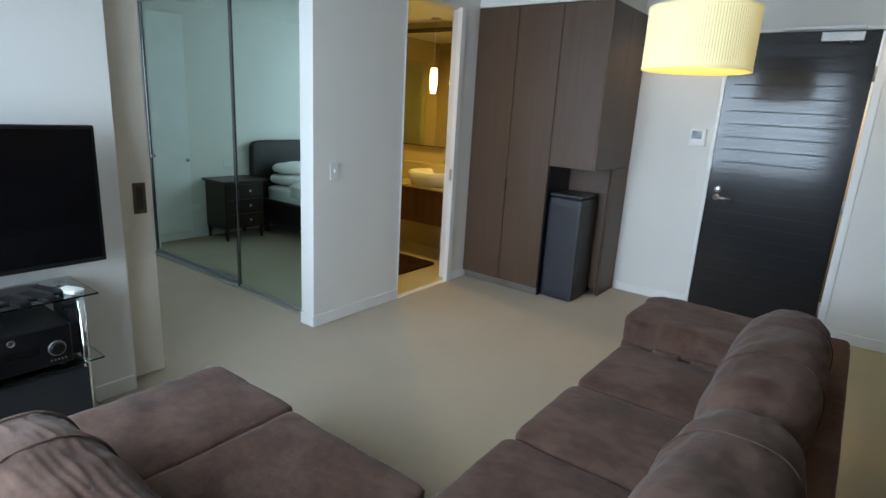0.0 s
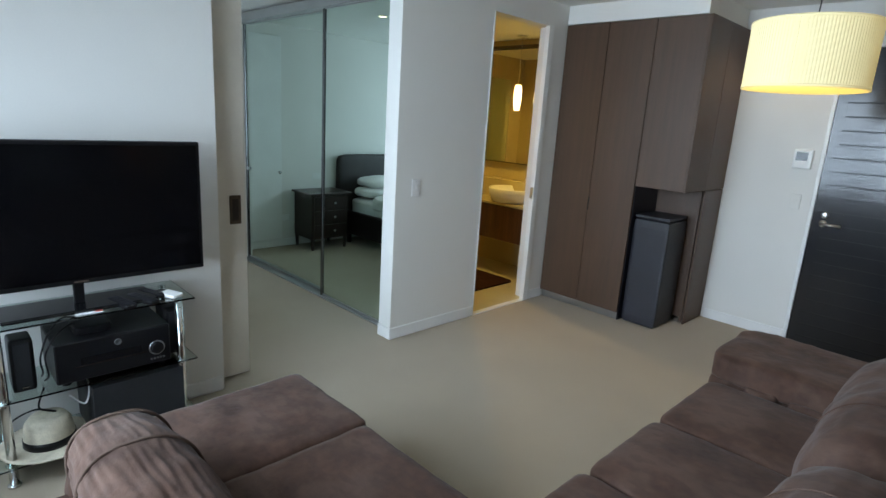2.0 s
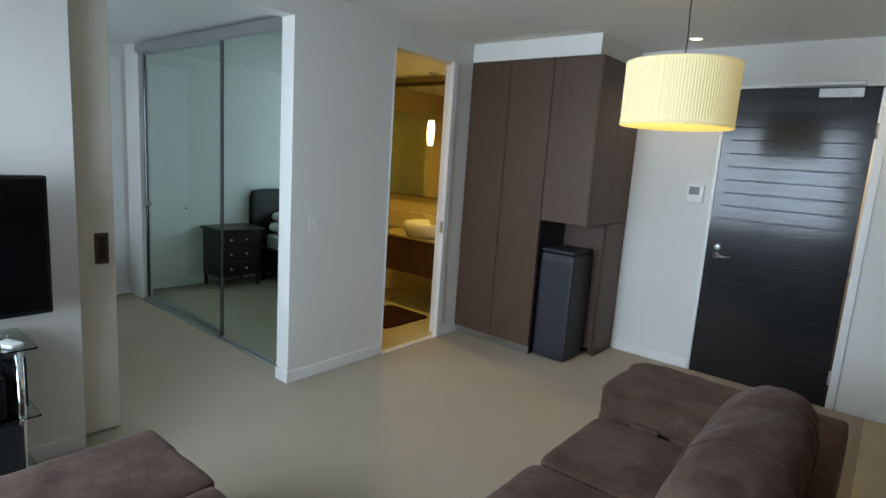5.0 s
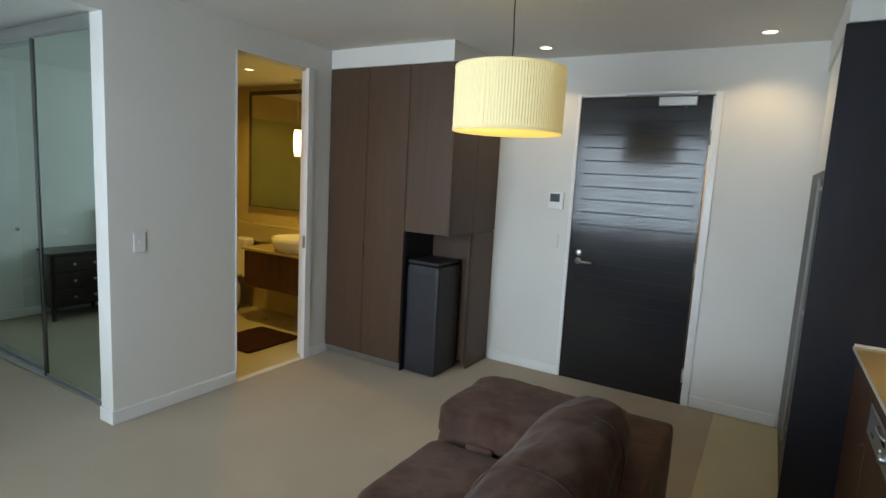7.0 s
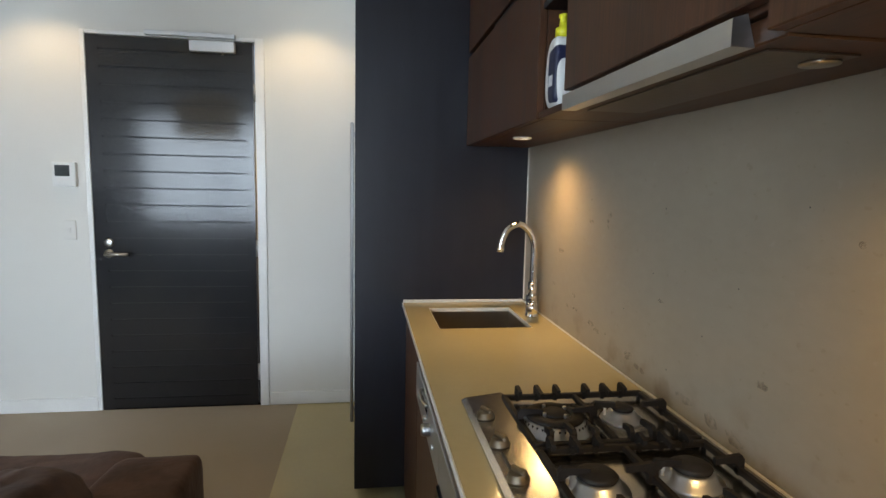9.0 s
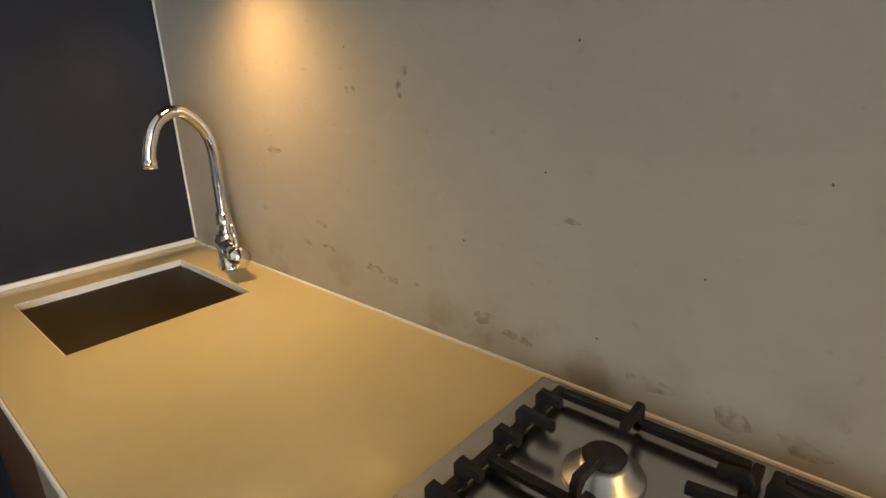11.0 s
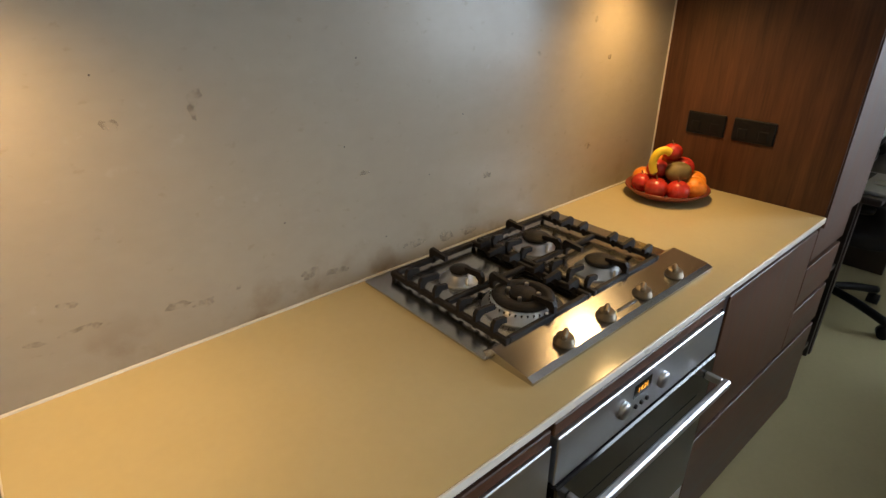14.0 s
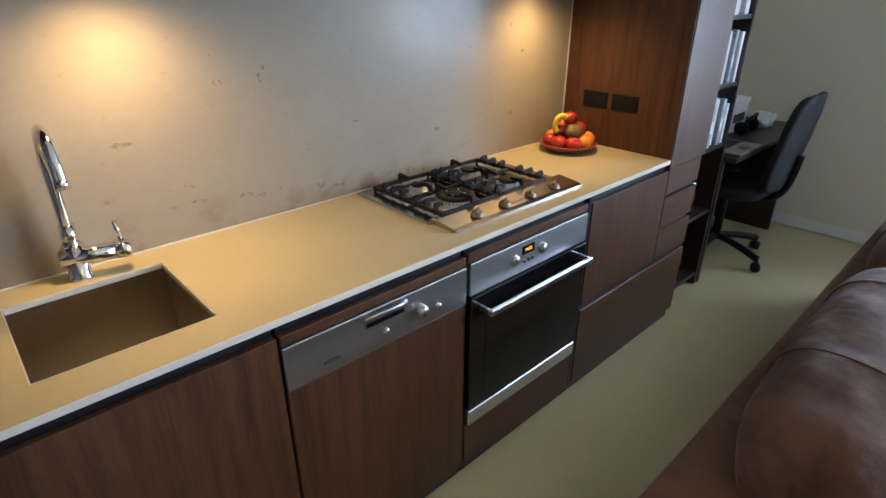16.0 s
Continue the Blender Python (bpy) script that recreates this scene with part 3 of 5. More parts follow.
pl = thing("pendant_lamp", (0.14, 4.2, 1.8), "lit cream pleated drum pendant lamp on a cord", "pendant lamp")
LX, LY, LR = 0.14, 4.2, 0.263
bm = bmesh.new()
N = 240
rows = []
for z, k in ((1.806, 1.0), (1.86, 1.0), (1.96, 1.0), (2.04, 1.0), (2.092, 1.0)):
    rows.append([bm.verts.new((LX + (LR + 0.0022 * (i % 2)) * math.cos(2 * math.pi * i / N), LY + (LR + 0.0022 * (i % 2)) * math.sin(2 * math.pi * i / N), z)) for i in range(N)])
for a, b in zip(rows, rows[1:]):
    for i in range(N):
        bm.faces.new((a[i], a[(i + 1) % N], b[(i + 1) % N], b[i]))
shade = part("shade", bm, SHADE, pl, "pleated cream fabric drum shade")
sm = shade.modifiers.new("thick", "SOLIDIFY")
sm.thickness = 0.003
part("seam", cube(LX - 0.004, LX + 0.004, LY - LR - 0.004, LY - LR - 0.0005, 1.80, 2.096, 0.001), SHADE, pl)
for z in (1.803, 2.095):
    part("hem", lathe([(LR - 0.003, -0.006), (LR + 0.004, -0.006), (LR + 0.004, 0.006), (LR - 0.003, 0.006), (LR - 0.003, -0.006)], (LX, LY, z), 64), SHADE, pl, smooth=True)
part("diffuser", lathe([(LR - 0.004, 0), (0.0, 0.0)], (LX, LY, 1.812), 64), mat("opal_diffuser", (1.0, 0.85, 0.22), 0.5, var=0, bump=0, emit=1.3), pl, "glowing yellow lower diffuser")
part("cord", tube([(LX, LY, 2.10), (LX + 0.004, LY, 2.22), (LX - 0.003, LY + 0.003, 2.36), (LX, LY, 2.52)], 0.003, 8), BLACK, pl, "thin black cord", True)
part("bulb", lathe([(0.0, -0.06), (0.03, -0.045), (0.04, -0.015), (0.03, 0.02), (0.015, 0.05), (0.015, 0.10)], (LX, LY, 1.98), 20), BULB, pl, smooth=True)
part("ring", lathe([(0.03, 0), (0.03, 0.02), (0.006, 0.03), (0.006, 0.06)], (LX, LY, 2.05), 20), ALU, pl, smooth=True)
part("canopy", lathe([(0.05, 0), (0.05, -0.012), (0.01, -0.022)], (LX, LY, 2.5295), 24), WHITEP, pl, smooth=True)

# ---- sofa: long side along the kitchen, return in front of the window ----
sf = thing("corner_sofa", (0.2, 2.4, 0), "brown suede corner sofa with puffy back cushions", "sofa")
part("base", pillow(0.16, 1.00, 1.28, 4.10, 0.05, 0.34, e=24, wrinkle=0.004, cuts=10), SUEDE, sf)
part("base", pillow(-0.95, 0.16, 1.18, 2.08, 0.05, 0.34, e=24, wrinkle=0.004, cuts=10), SUEDE, sf)
part("back_frame", pillow(0.80, 1.048, 1.26, 4.16, 0.045, 0.61, e=16, wrinkle=0.004, grain=4, cuts=26), SUEDE, sf, smooth=True)
part("back_frame", pillow(-0.68, 0.72, 1.18, 1.36, 0.045, 0.46, e=14, wrinkle=0.008, grain=4, cuts=20), SUEDE, sf, smooth=True)


def crowned(amount):
    def f(w, q):
        w = w.copy()
        w.z += amount * (1 - q.x * q.x) * (1 - q.y * q.y) if q.z > 0 else 0
        return w
    return f


seats = [(0.125, 0.82, 3.128, 3.69), (0.12, 0.82, 2.596, 3.122), (0.11, 0.82, 2.10, 2.59)]
for a in seats:
    part("seat_cushion", pillow(*a, 0.27, 0.435, e=13, wrinkle=0.006, grain=6, cuts=20, shape=crowned(0.022)), SUEDE, sf, smooth=True)
part("seat_cushion", pillow(-0.532, 0.105, 1.35, 2.155, 0.27, 0.460, e=34, wrinkle=0.006, grain=6, cuts=20, shape=crowned(0.015)), SUEDE, sf, smooth=True)
part("seat_cushion", pillow(-1.025, -0.525, 1.34, 2.165, 0.20, 0.468, e=26, wrinkle=0.006, grain=6, cuts=22, shape=crowned(0.012)), SUEDE, sf, smooth=True)
part("seat_cushion", pillow(0.10, 0.82, 1.33, 2.10, 0.27, 0.43, e=9, wrinkle=0.008, cuts=16), SUEDE, sf, smooth=True)
part("armrest", pillow(0.09, 0.92, 3.735, 4.22, 0.06, 0.44, e=12, wrinkle=0.008, cuts=18), SUEDE, sf, smooth=True)
part("arm_cushion", pillow(0.095, 0.86, 3.705, 4.265, 0.42, 0.562, e=8, wrinkle=0.010, grain=7, cuts=22), SUEDE, sf, smooth=True)
for x in (0.34, 0.52):
    part("arm_strap", pillow(x - 0.06, x + 0.07, 3.68, 3.73, 0.415, 0.455, e=4, wrinkle=0.006, grain=20, cuts=8), SUEDE, sf, smooth=True)


def leaning(w, q):
    w = w.copy()
    w.x += 0.03 * q.z
    return w


for a, b in ((2.69, 3.745), (1.70, 2.675)):
    box = (0.645, 0.97, a, b, 0.42, 0.83)
    bc = part("back_cushion", pillow2(*box, "y", 2.6, 4.2, 0.012, 5, 44, 0.006, leaning, (9, 4.5)), SUEDE, sf, smooth=True)
    for k in (-0.42, 0.42):
        part("seam", tube(girth(*box, k, "y", 2.6, 4.2, -20, 160, shape=leaning, off=0.004), 0.0022, 6, steps=3), SUEDE, bc, smooth=True)


def lean_back(w, q):
    w = w.copy()
    w.y -= 0.03 * q.z
    return w


box = (-0.74, 0.12, 1.255, 1.54, 0.40, 0.755)
rc = part("back_cushion", pillow2(*box, "x", 2.6, 3.2, 0.010, 6, 56, 0.006, lean_back, (7, 9.0)), SUEDE, sf, "puffy brown suede cushion with stitched piping", True)
for k in (-0.70, -0.24):
    part("piping", tube(girth(*box, k, "x", 2.6, 3.2, -10, 190, shape=lean_back, off=0.005), 0.0042, 6, steps=3), PIPING, rc, smooth=True)
part("side_flap", pillow(-1.0, -0.90, 1.30, 1.45, 0.06, 0.42, e=4, wrinkle=0.01, cuts=14), SUEDE, sf, smooth=True)
for x, y in ((0.22, 4.05), (0.92, 4.05), (0.92, 1.25), (-0.88, 1.25), (-0.88, 2.0)):
    part("foot", cyl((x, y, 0), (x, y, 0.06), 0.025), ALU, sf)

# ---- television corner ----
ts = thing("tv_stand", (-1.65, 1.6, 0), "three-tier glass television stand with chrome posts", "tv stand")
TX0, TX1, TY0, TY1 = -1.905, -1.585, 1.16, 1.945
for z, d in ((0.685, 0.0), (0.385, 0.02), (0.10, 0.0)):
    part("glass_shelf", cube(TX0 + d, TX1, TY0 + d, TY1, z - 0.008, z, 0.002), GREEN_GLASS, ts)
for x in (TX0 + 0.05, TX1 - 0.045):
    for y in (TY0 + 0.06, TY1 - 0.06):
        p = part("post", cyl((x, y, 0.012), (x, y, 0.676), 0.017), CHROME, ts, smooth=True)
        for z in (0.377, 0.10):
            part("collar", lathe([(0.017, -0.014), (0.024, -0.012), (0.024, -0.009), (0.017, -0.008)], (x, y, z), 20), CHROME, p, smooth=True)
        part("foot", lathe([(0.026, 0), (0.026, 0.008), (0.018, 0.013)], (x, y, 0.0), 20), CHROME, p, smooth=True)
tv = thing("television", (-1.72, 1.5, 0.686), "large black flat-screen television, switched off", "television")
part("body", cube(-1.745, -1.70, 1.02, 2.035, 0.79, 1.385, 0.006, 2), BLACK, tv)
part("screen", cube(-1.6995, -1.697, 1.038, 2.018, 0.812, 1.368, 0.0005), SCREEN, tv)
part("logo", cube(-1.6994, -1.6985, 1.50, 1.555, 0.797, 0.805, 0), STEEL, tv)
part("neck", cube(-1.742, -1.722, 1.50, 1.54, 0.70, 0.792, 0.004), BLACK, tv)
part("stand_plate", cube(-1.83, -1.62, 1.24, 1.80, 0.6865, 0.702, 0.006, 2), BLACKG, tv)
rcv = thing("av_receiver", (-1.72, 1.56, 0.386), "black audio receiver with a silver-ringed dial", "receiver")
part("body", cube(-1.89, -1.60, 1.392, 1.832, 0.40, 0.575, 0.005), BLACK, rcv)
part("display", cube(-1.5995, -1.5985, 1.48, 1.71, 0.47, 0.50, 0), BLACKG, rcv)
part("trim_line", cube(-1.5995, -1.5975, 1.46, 1.73, 0.463, 0.466, 0), STEEL, rcv)
part("dial", lathe([(0.027, 0), (0.027, 0.012), (0.022, 0.016), (0.0, 0.016)], (-1.6, 1.773, 0.475), axis=(1, 0, 0)), BLACK, rcv, "black dial", True)
part("dial_ring", lathe([(0.029, 0), (0.033, 0), (0.033, 0.004), (0.029, 0.004), (0.029, 0)], (-1.6, 1.773, 0.475), axis=(1, 0, 0)), ALU, rcv, smooth=True)
part("emblem", lathe([(0.010, 0), (0.014, 0), (0.014, 0.002), (0.010, 0.002), (0.010, 0)], (-1.6, 1.621, 0.54), axis=(1, 0, 0)), ALU, rcv, smooth=True)
for i in range(5):
    part("button", cyl((-1.6, 1.748 + 0.013 * i, 0.425), (-1.595, 1.748 + 0.013 * i, 0.425), 0.004, n=10), ALU, rcv)
for x in (-1.87, -1.63):
    for y in (1.43, 1.80):
        part("foot", cyl((x, y, 0.386), (x, y, 0.401), 0.016), BLACK, rcv)


def speaker(x0, x1, y0, y1, z0, z1, label):
    s = thing("loudspeaker", ((x0 + x1) / 2, (y0 + y1) / 2, z0), label, "loudspeaker", "black loudspeakers")
    part("cabinet", pillow(x0, x1, y0, y1, z0, z1, e=14, wrinkle=0, cuts=10), BLACK, s, smooth=True)
    part("grille", cube(x1 + 0.0005, x1 + 0.008, y0 + 0.012, y1 - 0.012, z0 + 0.012, z1 - 0.012, 0.004), BLACKM, s)
    part("badge", cube(x1 + 0.0085, x1 + 0.0095, (y0 + y1) / 2 - 0.012, (y0 + y1) / 2 + 0.012, z0 + 0.02, z0 + 0.026, 0), STEEL, s)
    return s


speaker(-1.82, -1.68, 1.838, 1.925, 0.386, 0.62, "small black satellite loudspeaker beside the receiver")
speaker(-1.76, -1.65, 1.255, 1.335, 0.386, 0.61, "small black loudspeaker on the glass shelf")
speaker(-1.89, -1.62, 1.50, 1.90, 0.101, 0.36, "black subwoofer on the lowest glass shelf")
mb = thing("media_box", (-1.73, 1.55, 0.576), "small black media box lying on the receiver", "media box")
part("body", pillow(-1.80, -1.66, 1.48, 1.62, 0.5755, 0.61, e=8, wrinkle=0, cuts=8), BLACK, mb, smooth=True)
ht = thing("straw_hat", (-1.70, 1.36, 0.101), "pale straw hat with a black band", "hat")
HX, HY, HZ = -1.70, 1.36, 0.101
part("brim", lathe([(0.0, 0.012), (0.10, 0.012), (0.15, 0.010), (0.18, 0.02), (0.175, 0.026), (0.15, 0.016), (0.09, 0.018)], (HX, HY, HZ), 40), STRAW, ht, smooth=True)
part("crown", lathe([(0.094, 0.016), (0.092, 0.06), (0.084, 0.11), (0.066, 0.135), (0.03, 0.128), (0.0, 0.122)], (HX, HY, HZ), 40), STRAW, ht, smooth=True)
part("band", lathe([(0.096, 0.018), (0.0945, 0.052), (0.0935, 0.052), (0.095, 0.018), (0.096, 0.018)], (HX, HY, HZ), 40), BLACK, ht, smooth=True)


def remote(x, y, turn, l, w, material, label, screen=False):
    r = thing("remote_control", (x, y, 0.6855), label, "remote control", "remotes on the glass shelf")
    m = Matrix.Translation((x, y, 0.6855)) @ Matrix.Rotation(radians(turn), 4, "Z")

    def put(bm):
        bmesh.ops.transform(bm, matrix=m, verts=bm.verts)
        return bm
    part("body", put(pillow(-l / 2, l / 2, -w / 2, w / 2, 0.0, 0.018, e=7, wrinkle=0, cuts=8)), material, r, smooth=True)
    if screen:
        part("display", put(cube(-l / 2 + 0.012, -l / 2 + 0.045, -w * 0.3, w * 0.3, 0.0175, 0.0188, 0)), LCDG, r)
        part("button", put(cube(l / 2 - 0.05, l / 2 - 0.02, -w * 0.2, w * 0.2, 0.0175, 0.019, 0)), TRIM, r)
    else:
        for i in range(5):
            for j in (-1, 0, 1):
                part("button", put(cube(-l * 0.38 + i * l * 0.17, -l * 0.38 + i * l * 0.17 + 0.010, j * w * 0.26 - 0.004, j * w * 0.26 + 0.004, 0.0172, 0.0195, 0)), CHAR, r)
    return r


remote(-1.655, 1.66, 14, 0.17, 0.055, BLACK, "black television remote lying on the glass")
remote(-1.66, 1.745, 20, 0.18, 0.05, BLACK, "long black remote lying on the glass")
remote(-1.72, 1.80, 22, 0.16, 0.045, BLACK, "narrow black remote lying on the glass")
remote(-1.675, 1.855, 24, 0.14, 0.062, WHITEP, "white air-conditioner remote with a grey display", True)
lt = thing("folded_leaflet", (-1.62, 1.52, 0.6855), "small red and white leaflet on the glass shelf", "leaflet")
part("sheet", cube(-1.64, -1.60, 1.48, 1.58, 0.6856, 0.689, 0.001), PAPER, lt)
part("print", cube(-1.638, -1.602, 1.55, 1.578, 0.6891, 0.6896, 0), mat("red_print", (0.45, 0.08, 0.06), 0.5, var=0.05), lt)
for k, pts in enumerate((
        [(-1.76, 1.50, 0.60), (-1.68, 1.47, 0.63), (-1.63, 1.41, 0.61), (-1.61, 1.365, 0.54), (-1.62, 1.37, 0.45), (-1.70, 1.365, 0.395)],
        [(-1.78, 1.53, 0.605), (-1.70, 1.45, 0.65), (-1.65, 1.39, 0.62), (-1.625, 1.35, 0.53), (-1.64, 1.355, 0.46), (-1.74, 1.36, 0.40)],
        [(-1.88, 1.50, 0.36), (-1.66, 1.51, 0.355), (-1.65, 1.49, 0.27), (-1.80, 1.46, 0.25)],
        [(-1.70, 1.36, 0.36), (-1.66, 1.33, 0.30), (-1.67, 1.385, 0.26), (-1.69, 1.32, 0.28), (-1.80, 1.25, 0.20), (-1.84, 1.22, 0.12)])):
    c = thing("cable", pts[0], "thin loose %s cable hanging behind the television" % ("white" if k == 2 else "black"), "cable", "television cables")
    part("wire", tube(pts, 0.004, 6), WHITEP if k == 2 else BLACK, c, smooth=True)

# ---- bedroom: mirrored wardrobe, bedside table, bed ----
mw = thing("mirrored_wardrobe", (-3.3, 3.5, 0), "built-in wardrobe with two sliding mirror doors", "wardrobe")
part("track", cube(-4.5, -2.05, 3.47, 3.60, 2.325, 2.40, 0.003), ALU, mw, "aluminium sliding track")
part("floor_track", cube(-4.5, -2.05, 3.475, 3.585, 0.001, 0.012, 0.002), ALU, mw)


def mirror_door(a, b, y):
    d = part("mirror_door", cube(a + 0.018, b - 0.018, y, y + 0.006, 0.034, 2.318, 0.0), MIRROR, mw, "greenish sliding mirror panel")
    for x in (a, b - 0.03):
        part("stile", cube(x, x + 0.03, y - 0.012, y + 0.014, 0.014, 2.322, 0.006), DCHROME, d)
    for z in (0.014, 2.316):
        part("rail", cube(a + 0.023, b - 0.023, y - 0.006, y + 0.012, z, z + 0.018, 0.002), ALU, d)
    return d


mirror_door(-3.00, -2.06, 3.50)
md = mirror_door(-4.49, -2.98, 3.545)
part("finger_pull", lathe([(0.018, 0), (0.018, 0.006), (0.012, 0.009), (0, 0.009)], (-4.44, 3.533, 0.95), axis=(0, -1, 0)), ALU, md, smooth=True)
cd = thing("closet_door", (-4.8, 3.2, 0), "flat white closet door with a round chrome knob", "door")
part("leaf", cube(-4.798, -4.785, 3.0, 3.46, 0.09, 2.30, 0.002), TRIM, cd)
part("knob", lathe([(0.008, 0), (0.008, 0.02), (0.018, 0.026), (0.018, 0.038), (0, 0.042)], (-4.785, 3.04, 0.86), axis=(1, 0, 0)), CHROME, cd, smooth=True)
for y, z, n in ((2.96, 0.33, "white double power outlet low on the bedroom wall"), (2.55, 0.80, "white switch plate above the bedside table")):
    o = thing("wall_outlet", (-4.8, y, z), n, "power outlet", "bedroom outlets")
    part("plate", cube(-4.7995, -4.792, y - 0.058, y + 0.058, z - 0.036, z + 0.036, 0.003), WHITEP, o)
    for k in (-0.03, 0.03):
        part("socket", cube(-4.7915, -4.7895, y + k - 0.012, y + k + 0.012, z - 0.012, z + 0.012, 0.001), TRIM, o)
bt = thing("bedside_table", (-4.58, 2.56, 0), "espresso wood bedside table with three drawers", "bedside table")
part("top", cube(-4.79, -4.36, 2.24, 2.88, 0.635, 0.66, 0.006, 2), ESPRESSO, bt)
part("body", cube(-4.785, -4.40, 2.275, 2.845, 0.13, 0.634, 0.003), ESPRESSO, bt)
for i in range(3):
    dw = part("drawer", cube(-4.399, -4.382, 2.30, 2.82, 0.15 + 0.16 * i, 0.295 + 0.16 * i, 0.004), ESPRESSO, bt)
    for y in (2.47, 2.65):
        part("knob", lathe([(0.006, 0), (0.006, 0.012), (0.013, 0.016), (0.012, 0.026), (0, 0.028)], (-4.382, y, 0.222 + 0.16 * i), 14, axis=(1, 0, 0)), ALU, dw, smooth=True)
for x in (-4.765, -4.42):
    for y in (2.30, 2.82):
        part("leg", cyl((x, y, 0.0), (x, y, 0.131), 0.018, 0.026, 4), ESPRESSO, bt)
bd = thing("bed", (-3.7, 1.4, 0), "dark leather double bed made up in white", "bed")
part("headboard", pillow(-4.79, -4.70, 0.58, 2.20, 0.10, 1.06, e=16, wrinkle=0.003, cuts=14), BLEATHER, bd, smooth=True)
part("side_rail", cube(-4.70, -2.72, 2.10, 2.16, 0.12, 0.40, 0.012, 2), BLEATHER, bd)
part("side_rail", cube(-4.70, -2.72, 0.60, 0.66, 0.12, 0.40, 0.012, 2), BLEATHER, bd)
part("foot_rail", cube(-2.72, -2.66, 0.60, 2.16, 0.12, 0.42, 0.012, 2), BLEATHER, bd)
part("mattress", pillow(-4.69, -2.73, 0.67, 2.09, 0.25, 0.55, e=12, wrinkle=0.006, cuts=16), LINEN, bd, smooth=True)
for x, y in ((-4.6, 0.65), (-4.6, 2.11), (-2.75, 0.65), (-2.75, 2.11)):
    part("leg", cyl((x, y, 0), (x, y, 0.13), 0.03), ESPRESSO, bd)
qt = thing("quilt", (-3.5, 1.4, 0.55), "rumpled white quilt on the bed", "quilt")
part("cover", pillow(-4.30, -2.75, 0.64, 2.13, 0.44, 0.64, e=7, wrinkle=0.04, grain=4, cuts=26), LINEN, qt, smooth=True)
for y, z in ((1.74, 0.56), (1.70, 0.68), (0.98, 0.58)):
    pw = thing("pillow", (-4.45, y, z), "soft white pillow against the dark headboard", "pillow", "pillows on the bed")
    part("case", pillow(-4.69, -4.28, y - 0.34, y + 0.34, z - 0.01, z + 0.14, e=2.6, wrinkle=0.015, grain=6, cuts=16), LINEN, pw, smooth=True)

# ---- bathroom ----
va = thing("vanity_unit", (-2.6, 5.5, 0.4), "wall-hung dark brown vanity with a cream top", "vanity")
part("cabinet", cube(-3.17, -2.055, 5.36, 5.795, 0.375, 0.735, 0.004), KWOOD, va)
part("drawer_front", cube(-3.168, -2.06, 5.342, 5.359, 0.378, 0.73, 0.003), KWOOD, va)
part("top", cube(-3.20, -2.05, 5.33, 5.795, 0.736, 0.762, 0.004), STONE, va, "cream stone top")
part("upstand", cube(-3.99, -2.05, 5.70, 5.798, 0.763, 0.955, 0.004), STONE, va, "cream ledge behind the basin")
bs = thing("wash_basin", (-2.62, 5.5, 0.763), "round white ceramic basin standing on the vanity", "basin")
prof = [(0.0, 0.012), (0.12, 0.012), (0.19, 0.05), (0.222, 0.135), (0.235, 0.142), (0.245, 0.135), (0.235, 0.07), (0.20, 0.002), (0.0, 0.0)]
part("bowl", lathe(prof[::-1], (-2.62, 5.525, 0.7635), 40), CERAM, bs, smooth=True)
part("drain", cyl((-2.62, 5.525, 0.776), (-2.62, 5.525, 0.780), 0.022), CHROME, bs, smooth=True)
part("overflow", cyl((-2.62, 5.742, 0.865), (-2.62, 5.735, 0.865), 0.012), BLACK, bs)
tp = thing("basin_mixer", (-2.50, 5.71, 0.763), "small chrome basin mixer tap", "tap")
part("body", cyl((-2.50, 5.72, 0.956), (-2.50, 5.72, 1.06), 0.02), CHROME, tp, smooth=True)
part("spout", tube([(-2.50, 5.72, 1.01), (-2.51, 5.66, 1.025), (-2.52, 5.60, 1.0)], 0.012, 10), CHROME, tp, smooth=True)
part("lever", tube([(-2.50, 5.72, 1.06), (-2.50, 5.70, 1.09), (-2.50, 5.64, 1.10)], 0.007, 8), CHROME, tp, smooth=True)
bmir = thing("bathroom_mirror", (-2.8, 5.77, 1.13), "large frameless bathroom mirror with a bronze edge", "mirror")
part("glass", cube(-3.56, -2.055, 5.752, 5.760, 1.14, 2.30, 0), BMIRROR, bmir)
part("backing", cube(-3.57, -2.052, 5.761, 5.799, 1.13, 2.31, 0.002), ASH, bmir)
part("top_rail", cube(-3.58, -2.052, 5.735, 5.798, 2.312, 2.34, 0.003), ASH, bmir)
part("side_rail", cube(-3.59, -3.571, 5.74, 5.798, 1.13, 2.311, 0.002), ASH, bmir)
bp = thing("bath_pendant", (-2.705, 5.585, 1.68), "lit white glass pendant hanging by the mirror", "pendant lamp")
part("glass", lathe([(0.026, 0), (0.036, 0.06), (0.040, 0.13), (0.037, 0.20), (0.030, 0.25), (0.0, 0.252)], (-2.705, 5.585, 1.68), 24), PENDG, bp, "glowing opal glass", True)
part("cord", cyl((-2.705, 5.585, 1.93), (-2.705, 5.585, 2.385), 0.0025, n=8), STEEL, bp)
part("canopy", lathe([(0.05, 0), (0.05, -0.012), (0.012, -0.018)], (-2.705, 5.585, 2.399), 24), ALU, bp, smooth=True)
wc = thing("toilet", (-3.5, 5.45, 0), "white ceramic toilet with a closed lid", "toilet")
part("pan", pillow(-3.80, -3.46, 5.10, 5.60, 0.005, 0.40, e=3.5, wrinkle=0, cuts=14), CERAM, wc, smooth=True)
